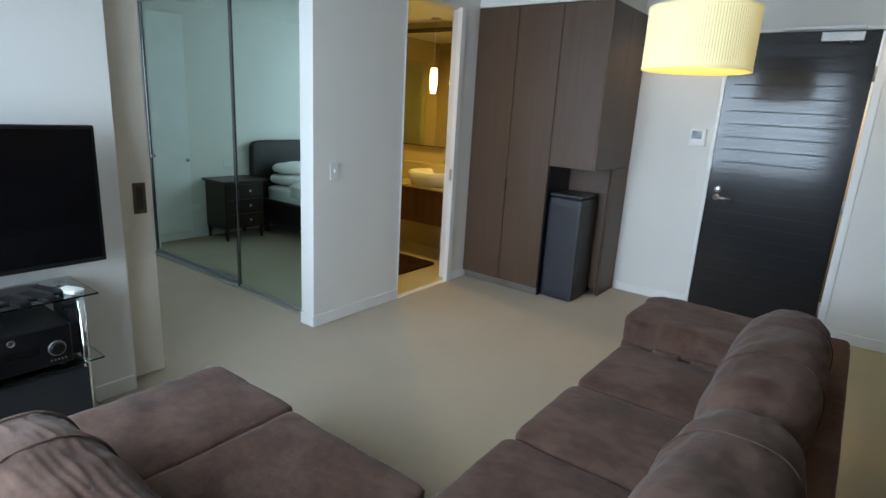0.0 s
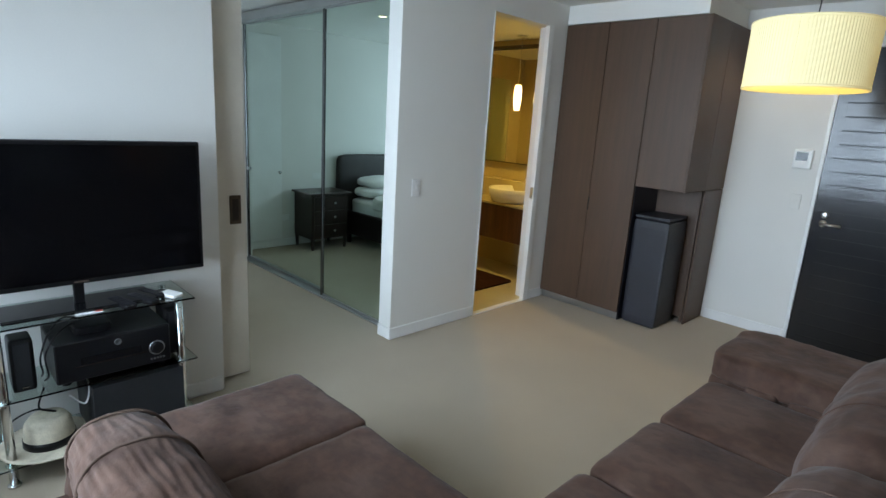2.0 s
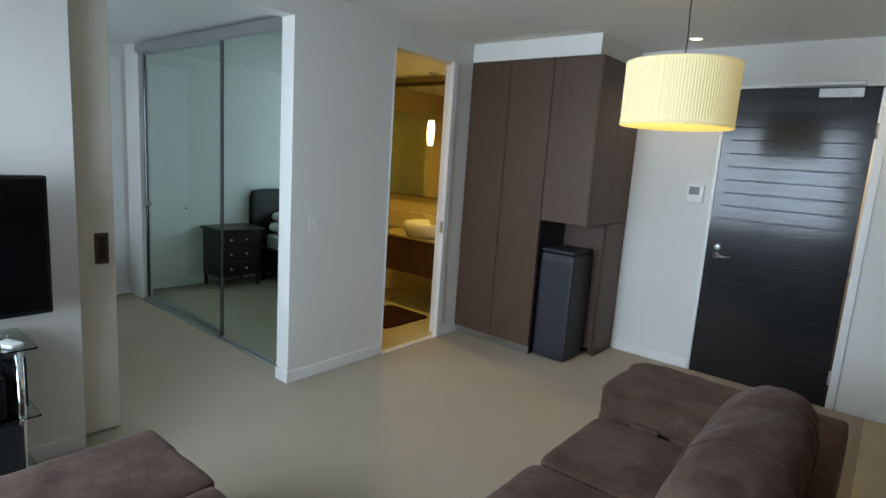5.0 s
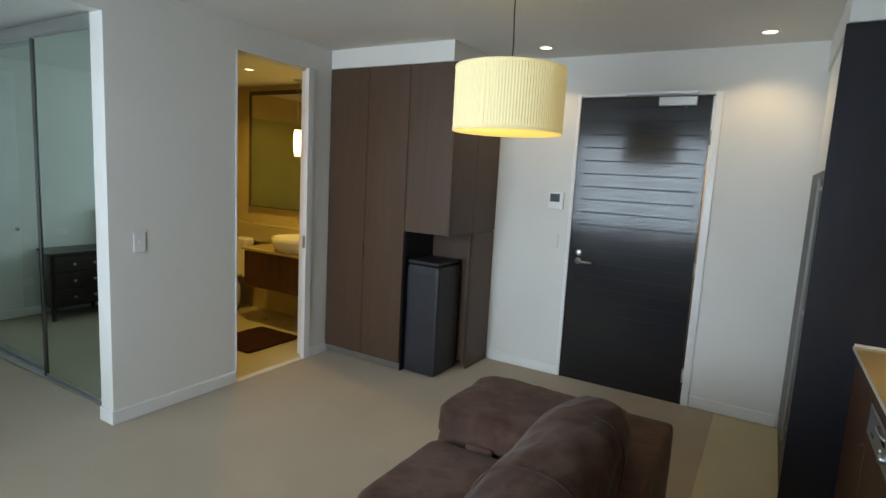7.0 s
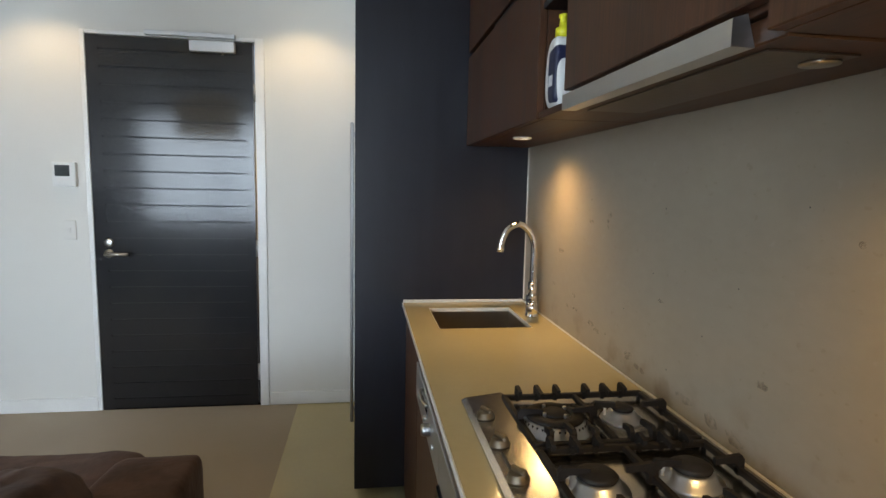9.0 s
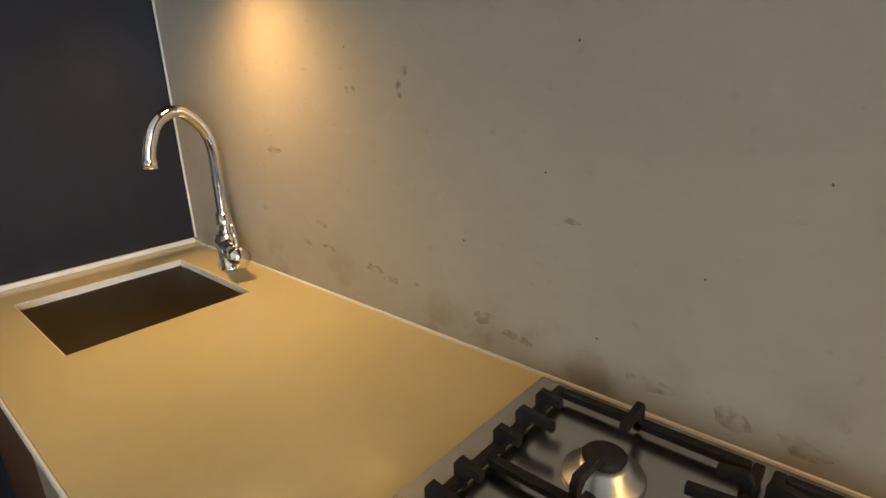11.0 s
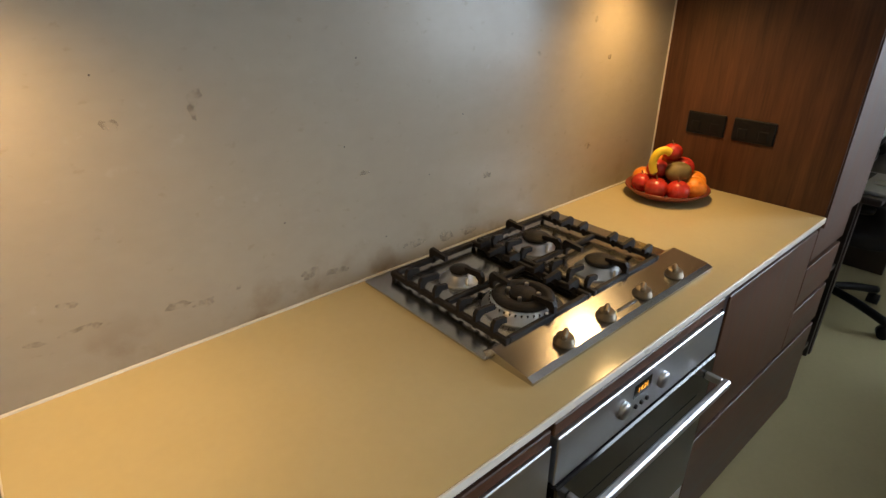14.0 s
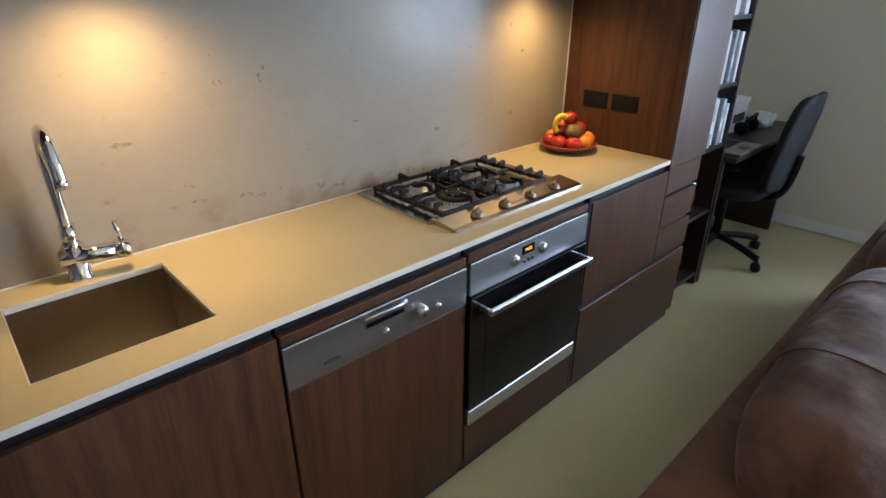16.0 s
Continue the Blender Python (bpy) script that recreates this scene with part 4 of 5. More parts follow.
part("lid", pillow(-3.81, -3.45, 5.08, 5.58, 0.395, 0.435, e=5, wrinkle=0, cuts=12), WHITEP, wc, smooth=True)
part("cistern", cube(-3.80, -3.44, 5.56, 5.698, 0.38, 0.80, 0.02, 3), CERAM, wc)
part("flush_button", cyl((-3.62, 5.63, 0.80), (-3.62, 5.63, 0.806), 0.02), CHROME, wc)
bmat = thing("bath_mat", (-2.58, 5.0, 0), "dark brown bath mat on cream tiles", "bath mat")
part("rug", pillow(-2.85, -2.32, 4.70, 5.29, 0.005, 0.024, e=14, wrinkle=0.003, grain=20, cuts=20), MAT_RUG, bmat, smooth=True)
sc = thing("shower_screen", (-3.9, 5.0, 0), "bronze-framed glass shower screen", "shower screen")
part("frame", cube(-3.90, -3.86, 5.66, 5.698, 0.01, 2.2, 0.003), ASH, sc)
part("glass", cube(-3.885, -3.877, 4.6, 5.655, 0.02, 2.1, 0), GREEN_GLASS, sc)

# ---- kitchen ----
CB = 1.698   # faces of the base cabinets
sb = thing("splashback", (SP, 3.65, 0.9), "smooth grey concrete-look splashback with brown stains", "splashback", kind="structure")
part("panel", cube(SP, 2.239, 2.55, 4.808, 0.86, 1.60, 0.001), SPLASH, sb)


def blotch(y, z, w, h, seed, material, turn=0.0):
    """An irregular stain, a fraction of a millimetre thick."""
    rnd = random.Random(seed)
    bm = bmesh.new()
    n = 14
    ring, back = [], []
    c, s = math.cos(radians(turn)), math.sin(radians(turn))
    for i in range(n):
        k = 0.55 + 0.45 * rnd.random()
        a, b = w / 2 * k * math.cos(2 * math.pi * i / n), h / 2 * k * math.sin(2 * math.pi * i / n)
        p = (y + a * c - b * s, z + a * s + b * c)
        ring.append(bm.verts.new((SP - 0.0006, *p)))
        back.append(bm.verts.new((SP + 0.0005, *p)))
    bm.faces.new(ring)
    for i in range(n):
        bm.faces.new((ring[i], back[i], back[(i + 1) % n], ring[(i + 1) % n]))
    return part("stain", bm, material, sb)


for k, (y, z, w, h, tn) in enumerate((
        (3.918, 1.325, 0.022, 0.030, 30), (3.925, 1.303, 0.012, 0.026, -10), (4.042, 1.299, 0.026, 0.018, 20), (4.132, 0.998, 0.016, 0.010, 0), (4.165, 1.000, 0.055, 0.008, -6), (4.215, 0.998, 0.03, 0.008, 8),
        (4.16, 1.045, 0.03, 0.012, 10), (4.01, 0.985, 0.05, 0.016, 5), (3.97, 0.972, 0.04, 0.018, -8), (3.905, 0.981, 0.012, 0.008, 0), (3.76, 0.96, 0.05, 0.02, 0), (3.70, 0.945, 0.06, 0.014, 4),
        (3.50, 0.945, 0.07, 0.020, 0), (3.40, 0.935, 0.05, 0.03, 0), (3.33, 0.93, 0.06, 0.022, 8), (3.27, 1.06, 0.03, 0.014, 0), (2.86, 1.06, 0.03, 0.02, 0), (2.80, 1.30, 0.02, 0.012, 0), (2.88, 1.40, 0.012, 0.016, 0),
        (3.10, 1.33, 0.014, 0.012, 0), (4.30, 1.18, 0.05, 0.014, 0), (4.36, 1.05, 0.04, 0.012, 0), (3.62, 1.14, 0.03, 0.008, 0))):
    blotch(y + 0.066, z, w * 1.15, h * 1.3, k, STAIN, tn)
for k, (y, z) in enumerate(((3.574, 0.985), (3.62, 1.36), (3.66, 1.20), (4.05, 1.37), (3.35, 1.22), (3.45, 1.10), (3.80, 1.08), (3.20, 1.38))):
    blotch(y + 0.066, z, 0.004, 0.004, 40 + k, STAIND)

wt = thing("worktop", (1.92, 3.65, 0.86), "beige stone kitchen worktop with a pale edge", "worktop")
SX0, SX1, SY0, SY1 = 1.782, 2.124, 4.360, 4.692
for a in ((CF + 0.004, SP - 0.001, 2.55, SY0), (CF + 0.004, SP - 0.001, SY1, 4.808), (CF + 0.004, SX0, SY0, SY1), (SX1, SP - 0.001, SY0, SY1)):
    part("slab", cube(*a, 0.884, 0.9, 0), STONE, wt)
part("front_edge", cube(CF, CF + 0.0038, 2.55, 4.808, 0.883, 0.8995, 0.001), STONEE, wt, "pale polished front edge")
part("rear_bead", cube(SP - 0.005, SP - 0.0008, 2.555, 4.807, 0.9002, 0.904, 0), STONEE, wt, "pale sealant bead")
part("corner_bead", cube(SP - 0.004, SP - 0.0003, 2.5505, 2.5545, 0.9045, 1.572, 0), STONEE, wt, "pale sealant bead")
part("corner_bead", cube(SP - 0.004, SP - 0.0003, 4.8005, 4.8045, 0.9125, 1.572, 0), STONEE, wt, "pale sealant bead")
part("end_upstand", cube(CF + 0.004, SP - 0.006, 4.799, 4.8075, 0.9002, 0.912, 0.001), STONEE, wt)
for a in ((SX0, SX1, SY1 - 0.0025, SY1 - 0.0003), (SX0, SX1, SY0 + 0.0003, SY0 + 0.0025), (SX1 - 0.0025, SX1 - 0.0003, SY0 + 0.003, SY1 - 0.003), (SX0 + 0.0003, SX0 + 0.0025, SY0 + 0.003, SY1 - 0.003)):
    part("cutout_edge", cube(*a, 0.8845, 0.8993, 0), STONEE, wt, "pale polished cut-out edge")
sk = thing("kitchen_sink", (1.955, 4.525, 0.7), "undermounted square stainless steel sink", "sink")
part("bowl", cube(SX0 - 0.008, SX1 + 0.008, SY0 - 0.008, SY0 + 0.0015, 0.70, 0.8835, 0), STEELD, sk)
part("bowl_side", cube(SX0 - 0.008, SX1 + 0.008, SY1 - 0.0015, SY1 + 0.008, 0.70, 0.8835, 0), STEELD, sk)
part("bowl_side", cube(SX0 - 0.008, SX0 + 0.0015, SY0 + 0.0016, SY1 - 0.0016, 0.70, 0.8835, 0), STEELD, sk)
part("bowl_side", cube(SX1 - 0.0015, SX1 + 0.008, SY0 + 0.0016, SY1 - 0.0016, 0.70, 0.8835, 0), STEELD, sk)
part("bowl_base", cube(SX0 - 0.008, SX1 + 0.008, SY0 - 0.008, SY1 + 0.008, 0.69, 0.6995, 0), STEELD, sk)
part("drain", lathe([(0.045, 0), (0.045, 0.004), (0.03, 0.002), (0.0, 0.002)], (1.955, 4.525, 0.70), 28), CHROME, sk, smooth=True)
kt = thing("kitchen_tap", (2.17, 4.527, 0.9), "chrome gooseneck mixer tap with a side lever", "tap")
TXX, TYY = 2.170, 4.527
part("base", lathe([(0.027, 0), (0.027, 0.006), (0.0235, 0.010), (0.0235, 0.085), (0.0, 0.085)], (TXX, TYY, 0.9), 24), CHROME, kt, smooth=True)
part("valve", cyl((TXX + 0.004, TYY + 0.03, 0.955), (TXX - 0.025, TYY - 0.085, 0.955), 0.021), CHROME, kt, smooth=True)
lv = part("lever", cyl((TXX - 0.024, TYY - 0.082, 0.955), (TXX - 0.031, TYY - 0.110, 0.955), 0.022), CHROME, kt, smooth=True)
part("lever_pin", cyl((TXX - 0.028, TYY - 0.096, 0.972), (TXX - 0.030, TYY - 0.090, 1.028), 0.0055, n=12), CHROME, lv, smooth=True)
part("collar", cyl((TXX, TYY, 0.985), (TXX, TYY, 1.035), 0.0165), CHROME, kt, smooth=True)
part("spout", tube([(TXX, TYY, 1.03), (TXX, TYY, 1.10), (TXX, TYY, 1.18), (TXX - 0.018, TYY, 1.228), (TXX - 0.06, TYY, 1.262), (TXX - 0.105, TYY, 1.245), (TXX - 0.128, TYY, 1.20), (TXX - 0.135, TYY, 1.165)], 0.0125, 14), CHROME, kt, smooth=True)
part("aerator", cyl((TXX - 0.134, TYY, 1.172), (TXX - 0.136, TYY, 1.155), 0.0145), CHROME, kt, smooth=True)


def base_unit(y0, y1, label, name="base_cabinet", top=0.880):
    u = thing(name, (1.93, (y0 + y1) / 2, 0), label, "kitchen cabinet", "kitchen base cabinets")
    part("carcass", cube(CB + 0.021, 2.215, y0 + 0.002, y1 - 0.002, 0.06, top, 0.001), DARKPAN, u)
    part("kick", cube(CB + 0.022, CB + 0.034, y0, y1, 0.0, 0.058, 0.001), DARKPAN, u)
    return u


u = base_unit(4.276, 4.808, "dark red-brown veneer sink cabinet under the worktop", top=0.685)
part("front_rail", cube(CB + 0.021, SX0 - 0.012, 4.278, 4.806, 0.686, 0.880, 0.001), DARKPAN, u)
part("side_board", cube(SX0 - 0.011, 2.215, 4.278, 4.294, 0.686, 0.880, 0.001), DARKPAN, u)
part("side_board", cube(SX0 - 0.011, 2.215, 4.79, 4.806, 0.686, 0.880, 0.001), DARKPAN, u)
part("door", cube(CB, CB + 0.019, 4.278, 4.806, 0.055, 0.842, 0.002), KWOOD, u)
u = base_unit(3.697, 4.272, "integrated dishwasher with steel control strip", "dishwasher")
part("top_strip", cube(CB, CB + 0.019, 3.699, 4.270, 0.815, 0.842, 0.002), KWOODH, u)
part("door", cube(CB, CB + 0.019, 3.699, 4.270, 0.055, 0.692, 0.002), KWOOD, u)
cp = part("control_panel", cube(CB - 0.004, CB + 0.018, 3.699, 4.270, 0.6945, 0.8125, 0.002), PANELST, u, "brushed steel control panel")
part("handle_recess", cube(CB - 0.0055, CB - 0.0042, 3.925, 4.055, 0.765, 0.798, 0.001), ALU, cp)
part("handle_shadow", cube(CB - 0.0066, CB - 0.0056, 3.932, 4.050, 0.769, 0.782, 0), BLACKG, cp)
part("handle_lip", tube([(CB - 0.008, 4.055, 0.797), (CB - 0.018, 4.02, 0.804), (CB - 0.020, 3.96, 0.804), (CB - 0.008, 3.925, 0.797)], 0.006, 8), ALU, cp, smooth=True)
part("knob", lathe([(0.017, 0), (0.017, 0.018), (0.014, 0.024), (0, 0.024)], (CB - 0.004, 3.878, 0.752), 24, axis=(-1, 0, 0)), ALU, cp, smooth=True)
for y in (3.81, 3.99):
    part("button", lathe([(0.009, 0), (0.009, 0.006), (0, 0.007)], (CB - 0.004, y, 0.735), 16, axis=(-1, 0, 0)), ALU, cp, smooth=True)
part("maker_mark", cube(CB - 0.005, CB - 0.0042, 4.13, 4.175, 0.722, 0.732, 0), INK, cp)
u = base_unit(3.092, 3.693, "built-in steel oven with a black glass door", "oven")
part("top_strip", cube(CB, CB + 0.019, 3.094, 3.691, 0.822, 0.850, 0.002), KWOODH, u)
cp = part("control_panel", cube(CB - 0.006, CB + 0.018, 3.10, 3.685, 0.712, 0.819, 0.002), PANELST, u, "brushed steel oven control panel")
od = part("oven_door", cube(CB - 0.012, CB + 0.016, 3.10, 3.685, 0.285, 0.708, 0.004), BLACKG, u, "black glass oven door")
part("handle", cube(CB - 0.066, CB - 0.050, 3.13, 3.655, 0.655, 0.678, 0.004), ALU, od, "flat aluminium bar handle")
for y in (3.132, 3.642):
    part("bracket", cube(CB - 0.0495, CB - 0.0125, y, y + 0.012, 0.658, 0.676, 0.002), ALU, od)
part("window", cube(CB - 0.0128, CB - 0.0122, 3.16, 3.62, 0.34, 0.62, 0), BLACKG, od)
part("bottom_trim", cube(CB - 0.010, CB + 0.016, 3.10, 3.685, 0.225, 0.282, 0.003), PANELST, u)
part("lower_panel", cube(CB, CB + 0.019, 3.094, 3.691, 0.055, 0.222, 0.002), KWOODH, u)
dsp = part("display", cube(CB - 0.0072, CB - 0.0062, 3.398, 3.458, 0.772, 0.802, 0), BLACKG, cp, "small black display with orange digits")


def words(name, text, size, at, rot, material, parent):
    cu = bpy.data.curves.new(name, "FONT")
    cu.body, cu.size, cu.extrude, cu.align_x, cu.align_y = text, size, 0.0002, "CENTER", "CENTER"
    tmp = bpy.data.objects.new(name, cu)
    scene.collection.objects.link(tmp)
    bpy.context.view_layer.update()
    me = bpy.data.meshes.new_from_object(tmp.evaluated_get(bpy.context.evaluated_depsgraph_get()))
    bpy.data.objects.remove(tmp)
    me.transform(Matrix.Translation(at) @ Euler([radians(a) for a in rot]).to_matrix().to_4x4())
    me.materials.clear()
    me.materials.append(material)
    ob = new(name, me)
    ob.parent = parent
    ob.matrix_parent_inverse = base_of(parent).inverted()
    return ob


words("digits", "14:21", 0.017, (CB - 0.0076, 3.428, 0.787), (90, 0, -90), LCD, dsp)
for y in (3.490, 3.352):
    part("knob", lathe([(0.018, 0), (0.018, 0.006), (0.015, 0.010), (0, 0.011)], (CB - 0.006, y, 0.765), 24, axis=(-1, 0, 0)), ALU, cp, smooth=True)
for y in (3.405, 3.425, 3.445):
    part("button", lathe([(0.005, 0), (0.005, 0.004), (0, 0.005)], (CB - 0.006, y, 0.748), 12, axis=(-1, 0, 0)), CHAR, cp, smooth=True)
u = base_unit(2.505, 3.088, "dark red-brown veneer cabinet with a wide bottom drawer")
part("door", cube(CB, CB + 0.019, 2.507, 3.066, 0.425, 0.842, 0.002), KWOOD, u)
part("edge_strip", cube(CB + 0.004, CB + 0.019, 3.068, 3.086, 0.055, 0.88, 0.001), DARKPAN, u)
u = base_unit(2.20, 2.503, "dark red-brown veneer drawer stack", "drawer_unit")
for a, b in ((0.738, 0.852), (0.580, 0.715), (0.425, 0.562)):
    part("drawer", cube(CB, CB + 0.019, 2.202, 2.501, a, b, 0.002), KWOODH, u)
lo = thing("wide_drawer", (CB, 2.64, 0.06), "wide dark veneer bottom drawer front", "drawer")
part("front", cube(CB, CB + 0.019, 2.202, 3.066, 0.060, 0.402, 0.002), KWOODH, lo)
part("grip_rail", cube(CB + 0.008, CB + 0.0195, 2.202, 3.066, 0.403, 0.423, 0.001), DARKPAN, lo)
tu = thing("tall_cabinet", (1.93, 2.36, 0.86), "tall veneer cabinet closing the worktop's end", "kitchen cabinet")
part("end_panel", cube(CF + 0.004, SP + 0.018, 2.53, 2.549, 0.9, 2.34, 0.001), KWOOD, tu, "glossy red-brown end panel")
part("carcass", cube(CF + 0.022, 2.235, 2.215, 2.529, 0.87, 2.34, 0.001), KWOOD, tu)
part("door", cube(CF, CF + 0.02, 2.215, 2.543, 0.864, 2.34, 0.002), KWOOD, tu)
for x0 in (1.998, 1.858):
    o = thing("wall_outlet", (x0 + 0.06, 2.55, 1.09), "black double power outlet on the wood end panel", "power outlet", "kitchen outlets")
    part("plate", cube(x0, x0 + 0.118, 2.5495, 2.557, 1.062, 1.128, 0.003), BLACK, o)
    for k in (0.03, 0.088):
        part("socket", cube(x0 + k - 0.013, x0 + k + 0.013, 2.5572, 2.559, 1.072, 1.10, 0.001), BLACK, o)
        part("switch", cube(x0 + k - 0.007, x0 + k + 0.007, 2.5572, 2.5585, 1.108, 1.118, 0.0005), BLACK, o)

# gas hob
hb = thing("gas_hob", (1.97, 3.4, 0.9), "stainless steel gas hob with four burners", "hob")
HX0, HX1, HY0, HY1 = 1.744, 2.206, 3.088, 3.712
part("plate", cube(HX0 + 0.095, HX1, HY0, HY1, 0.9005, 0.908, 0.003, 2), STEEL, hb)
strip = bmesh.new()
sec = [(HX0, 0.9005), (HX0, 0.906), (HX0 + 0.012, 0.9115), (HX0 + 0.095, 0.921), (HX0 + 0.112, 0.909), (HX0 + 0.112, 0.9005)]
ends = [[strip.verts.new((x, y, z)) for x, z in sec] for y in (HY0 - 0.002, HY1 - 0.014)]
strip.faces.new(ends[0])
strip.faces.new(ends[1][::-1])
for i in range(len(sec)):
    j = (i + 1) % len(sec)
    strip.faces.new((ends[0][i], ends[1][i], ends[1][j], ends[0][j]))
bmesh.ops.recalc_face_normals(strip, faces=strip.faces)
cs = part("control_strip", strip, STEEL, hb, "sloping steel control strip")
for y in (3.578, 3.453, 3.327, 3.202):
    k = part("knob", lathe([(0.020, 0), (0.020, 0.003), (0.0175, 0.005), (0.0165, 0.012), (0.014, 0.014), (0.0, 0.014)], (1.776, y, 0.9145), 28, axis=(-0.09, 0, 1)), KNOBM, cs, smooth=True)
    g = cube(-0.005, 0.005, -0.0165, 0.0165, 0.010, 0.021, 0.003)
    bmesh.ops.transform(g, matrix=Matrix.Translation((1.776, y, 0.9145)) @ Matrix.Rotation(radians(28), 4, "Z"), verts=g.verts)
    part("grip", g, KNOBM, k)
mk = part("maker_mark", cube(1.770, 1.775, 3.355, 3.420, 0.9125, 0.9158, 0), INK, cs)
for x, y, r in ((2.072, 3.555, 0.022), (1.912, 3.535, 0.058), (1.900, 3.295, 0.033), (2.075, 3.305, 0.033)):
    bu = part("burner", lathe([(r + 0.024, 0), (r + 0.022, 0.004), (r + 0.012, 0.006), (r + 0.006, 0.019), (r, 0.022), (0, 0.022)], (x, y, 0.908), 36), ALU, hb, "silver burner ring", True)
    if r > 0.05:
        part("cap", lathe([(r + 0.002, 0.0215), (r + 0.004, 0.026), (r - 0.004, 0.030), (r * 0.60, 0.030), (r * 0.60, 0.0215)], (x, y, 0.908), 36), IRON, bu, smooth=True)
        part("inner_cap", lathe([(r * 0.46, 0.022), (r * 0.48, 0.030), (r * 0.44, 0.033), (0, 0.033)], (x, y, 0.908), 28), IRON, bu, smooth=True)
        teeth = bmesh.new()
        for i in range(36):
            t = 2 * math.pi * i / 36
            cube(x + (r + 0.007) * math.cos(t) - 0.0015, x + (r + 0.007) * math.cos(t) + 0.0015, y + (r + 0.007) * math.sin(t) - 0.0015, y + (r + 0.007) * math.sin(t) + 0.0015, 0.914, 0.926, 0, bm=teeth)
        tagged(part("flame_ports", teeth, IRON, bu), kind="stuff")
        for i in range(4):
            t = 2 * math.pi * i / 4 + 0.5
            part("stud", cyl((x + r * 0.52 * math.cos(t), y + r * 0.52 * math.sin(t), 0.93), (x + r * 0.52 * math.cos(t), y + r * 0.52 * math.sin(t), 0.944), 0.004, n=8), ALU, bu)
    else:
        part("cap", lathe([(r, 0.0215), (r + 0.002, 0.027), (r - 0.004, 0.031), (0, 0.032)], (x, y, 0.908), 30), IRON, bu, smooth=True)
    part("igniter", cyl((x - r - 0.012, y + 0.012, 0.909), (x - r - 0.012, y + 0.012, 0.930), 0.003, n=8), CERAM, bu)


def finger(bm, p, d, l=0.062, w=0.0085):
    """A pan support: a bar that runs in from the rim, with a raised hooked end."""
    p, d = Vector(p), Vector(d).normalized()
    s = Vector((-d.y, d.x, 0)) * w / 2
    own = bmesh.new()
    prof = [(0, 0.914), (0, 0.943), (0.006, 0.951), (0.016, 0.950), (l, 0.946), (l, 0.935), (0.020, 0.937), (0.012, 0.931), (0.012, 0.914)]
    a = [own.verts.new((*(p.xy + d.xy * t + s.xy), z)) for t, z in prof]
    b = [own.verts.new((*(p.xy + d.xy * t - s.xy), z)) for t, z in prof]
    own.faces.new(a)
    own.faces.new(b[::-1])
    for i in range(len(prof)):
        j = (i + 1) % len(prof)
        own.faces.new((a[i], b[i], b[j], a[j]))
    bmesh.ops.recalc_face_normals(own, faces=own.faces)
    return join(own, bm)


GX0, GX1 = 1.832, 2.172
for gy0, gy1, cs2 in ((3.420, 3.668, ((2.072, 3.555), (1.912, 3.535))), (3.165, 3.412, ((1.900, 3.295), (2.075, 3.305)))):
    mid = (GX0 + GX1) / 2
    gr = part("pan_support", cube(GX0, GX1, gy0, gy0 + 0.011, 0.9155, 0.928, 0.002), IRON, hb, "black cast-iron pan support")
    for bar in ((GX0, GX1, gy1 - 0.012, gy1), (GX0, GX0 + 0.012, gy0 + 0.0125, gy1 - 0.0125), (GX1 - 0.012, GX1, gy0 + 0.0125, gy1 - 0.0125), (mid - 0.006, mid + 0.006, gy0 + 0.0125, gy1 - 0.0125)):
        part("bar", cube(*bar, 0.9156, 0.9279, 0.002), IRON, gr)
    for x in (GX0 + 0.006, GX1 - 0.006):
        for y in (gy0 + 0.006, gy1 - 0.006):
            part("foot", cyl((x, y, 0.908), (x, y, 0.9165), 0.005, n=8), IRON, gr)
    for cx, cy in cs2:
        inner = gy0 if abs(cy - gy0) < abs(cy - gy1) else gy1
        for (px, py) in ((cx, gy0), (cx, gy1), (cx - 0.045, gy0), (cx + 0.045, gy0), (cx - 0.045, gy1), (cx + 0.045, gy1)):
            side = 1 if py == gy0 else -1
            part("finger", finger(None, (px, py + side * 0.001, 0), (0, side, 0), 0.034 if abs(px - cx) > 0.01 else 0.050), IRON, gr)
        xe = GX0 if cx < mid else GX1
        part("finger", finger(None, (xe, cy, 0), (1 if cx < mid else -1, 0, 0), 0.055), IRON, gr)
        part("finger", finger(None, (mid, cy, 0), (-1 if cx < mid else 1, 0, 0), 0.052), IRON, gr)

# fridge cabinet with its dark end panel
fc = thing("fridge_cabinet", (1.8, 5.37, 0), "near-black tall fridge cabinet beside the sink", "kitchen cabinet")
part("end_panel", cube(1.477, 2.239, 4.81, 4.838, 0.055, 2.342, 0.002), DARKPAN, fc, "near-black full-height end panel")
part("carcass", cube(1.519, 2.235, 4.84, 5.945, 0.06, 2.342, 0.002), DARKPAN, fc)
part("kick", cube(1.56, 2.20, 4.93, 4.945, 0.0, 0.054, 0.001), BLACK, fc)
fd = part("door", cube(1.481, 1.517, 4.842, 5.86, 0.06, 1.70, 0.003), BLACK, fc, "black fridge door")
part("upper_door", cube(1.497, 1.517, 4.842, 5.86, 1.705, 2.34, 0.003), TRIM, fc, "white upper cabinet door")
part("handle", cube(1.457, 1.471, 4.845, 4.858, 0.35, 1.66, 0.004), ALU, fd, "long slim aluminium handle")
for z in (0.40, 1.0, 1.60):
    part("bracket", cube(1.4715, 1.480, 4.846, 4.857, z, z + 0.02, 0.001), ALU, fd)

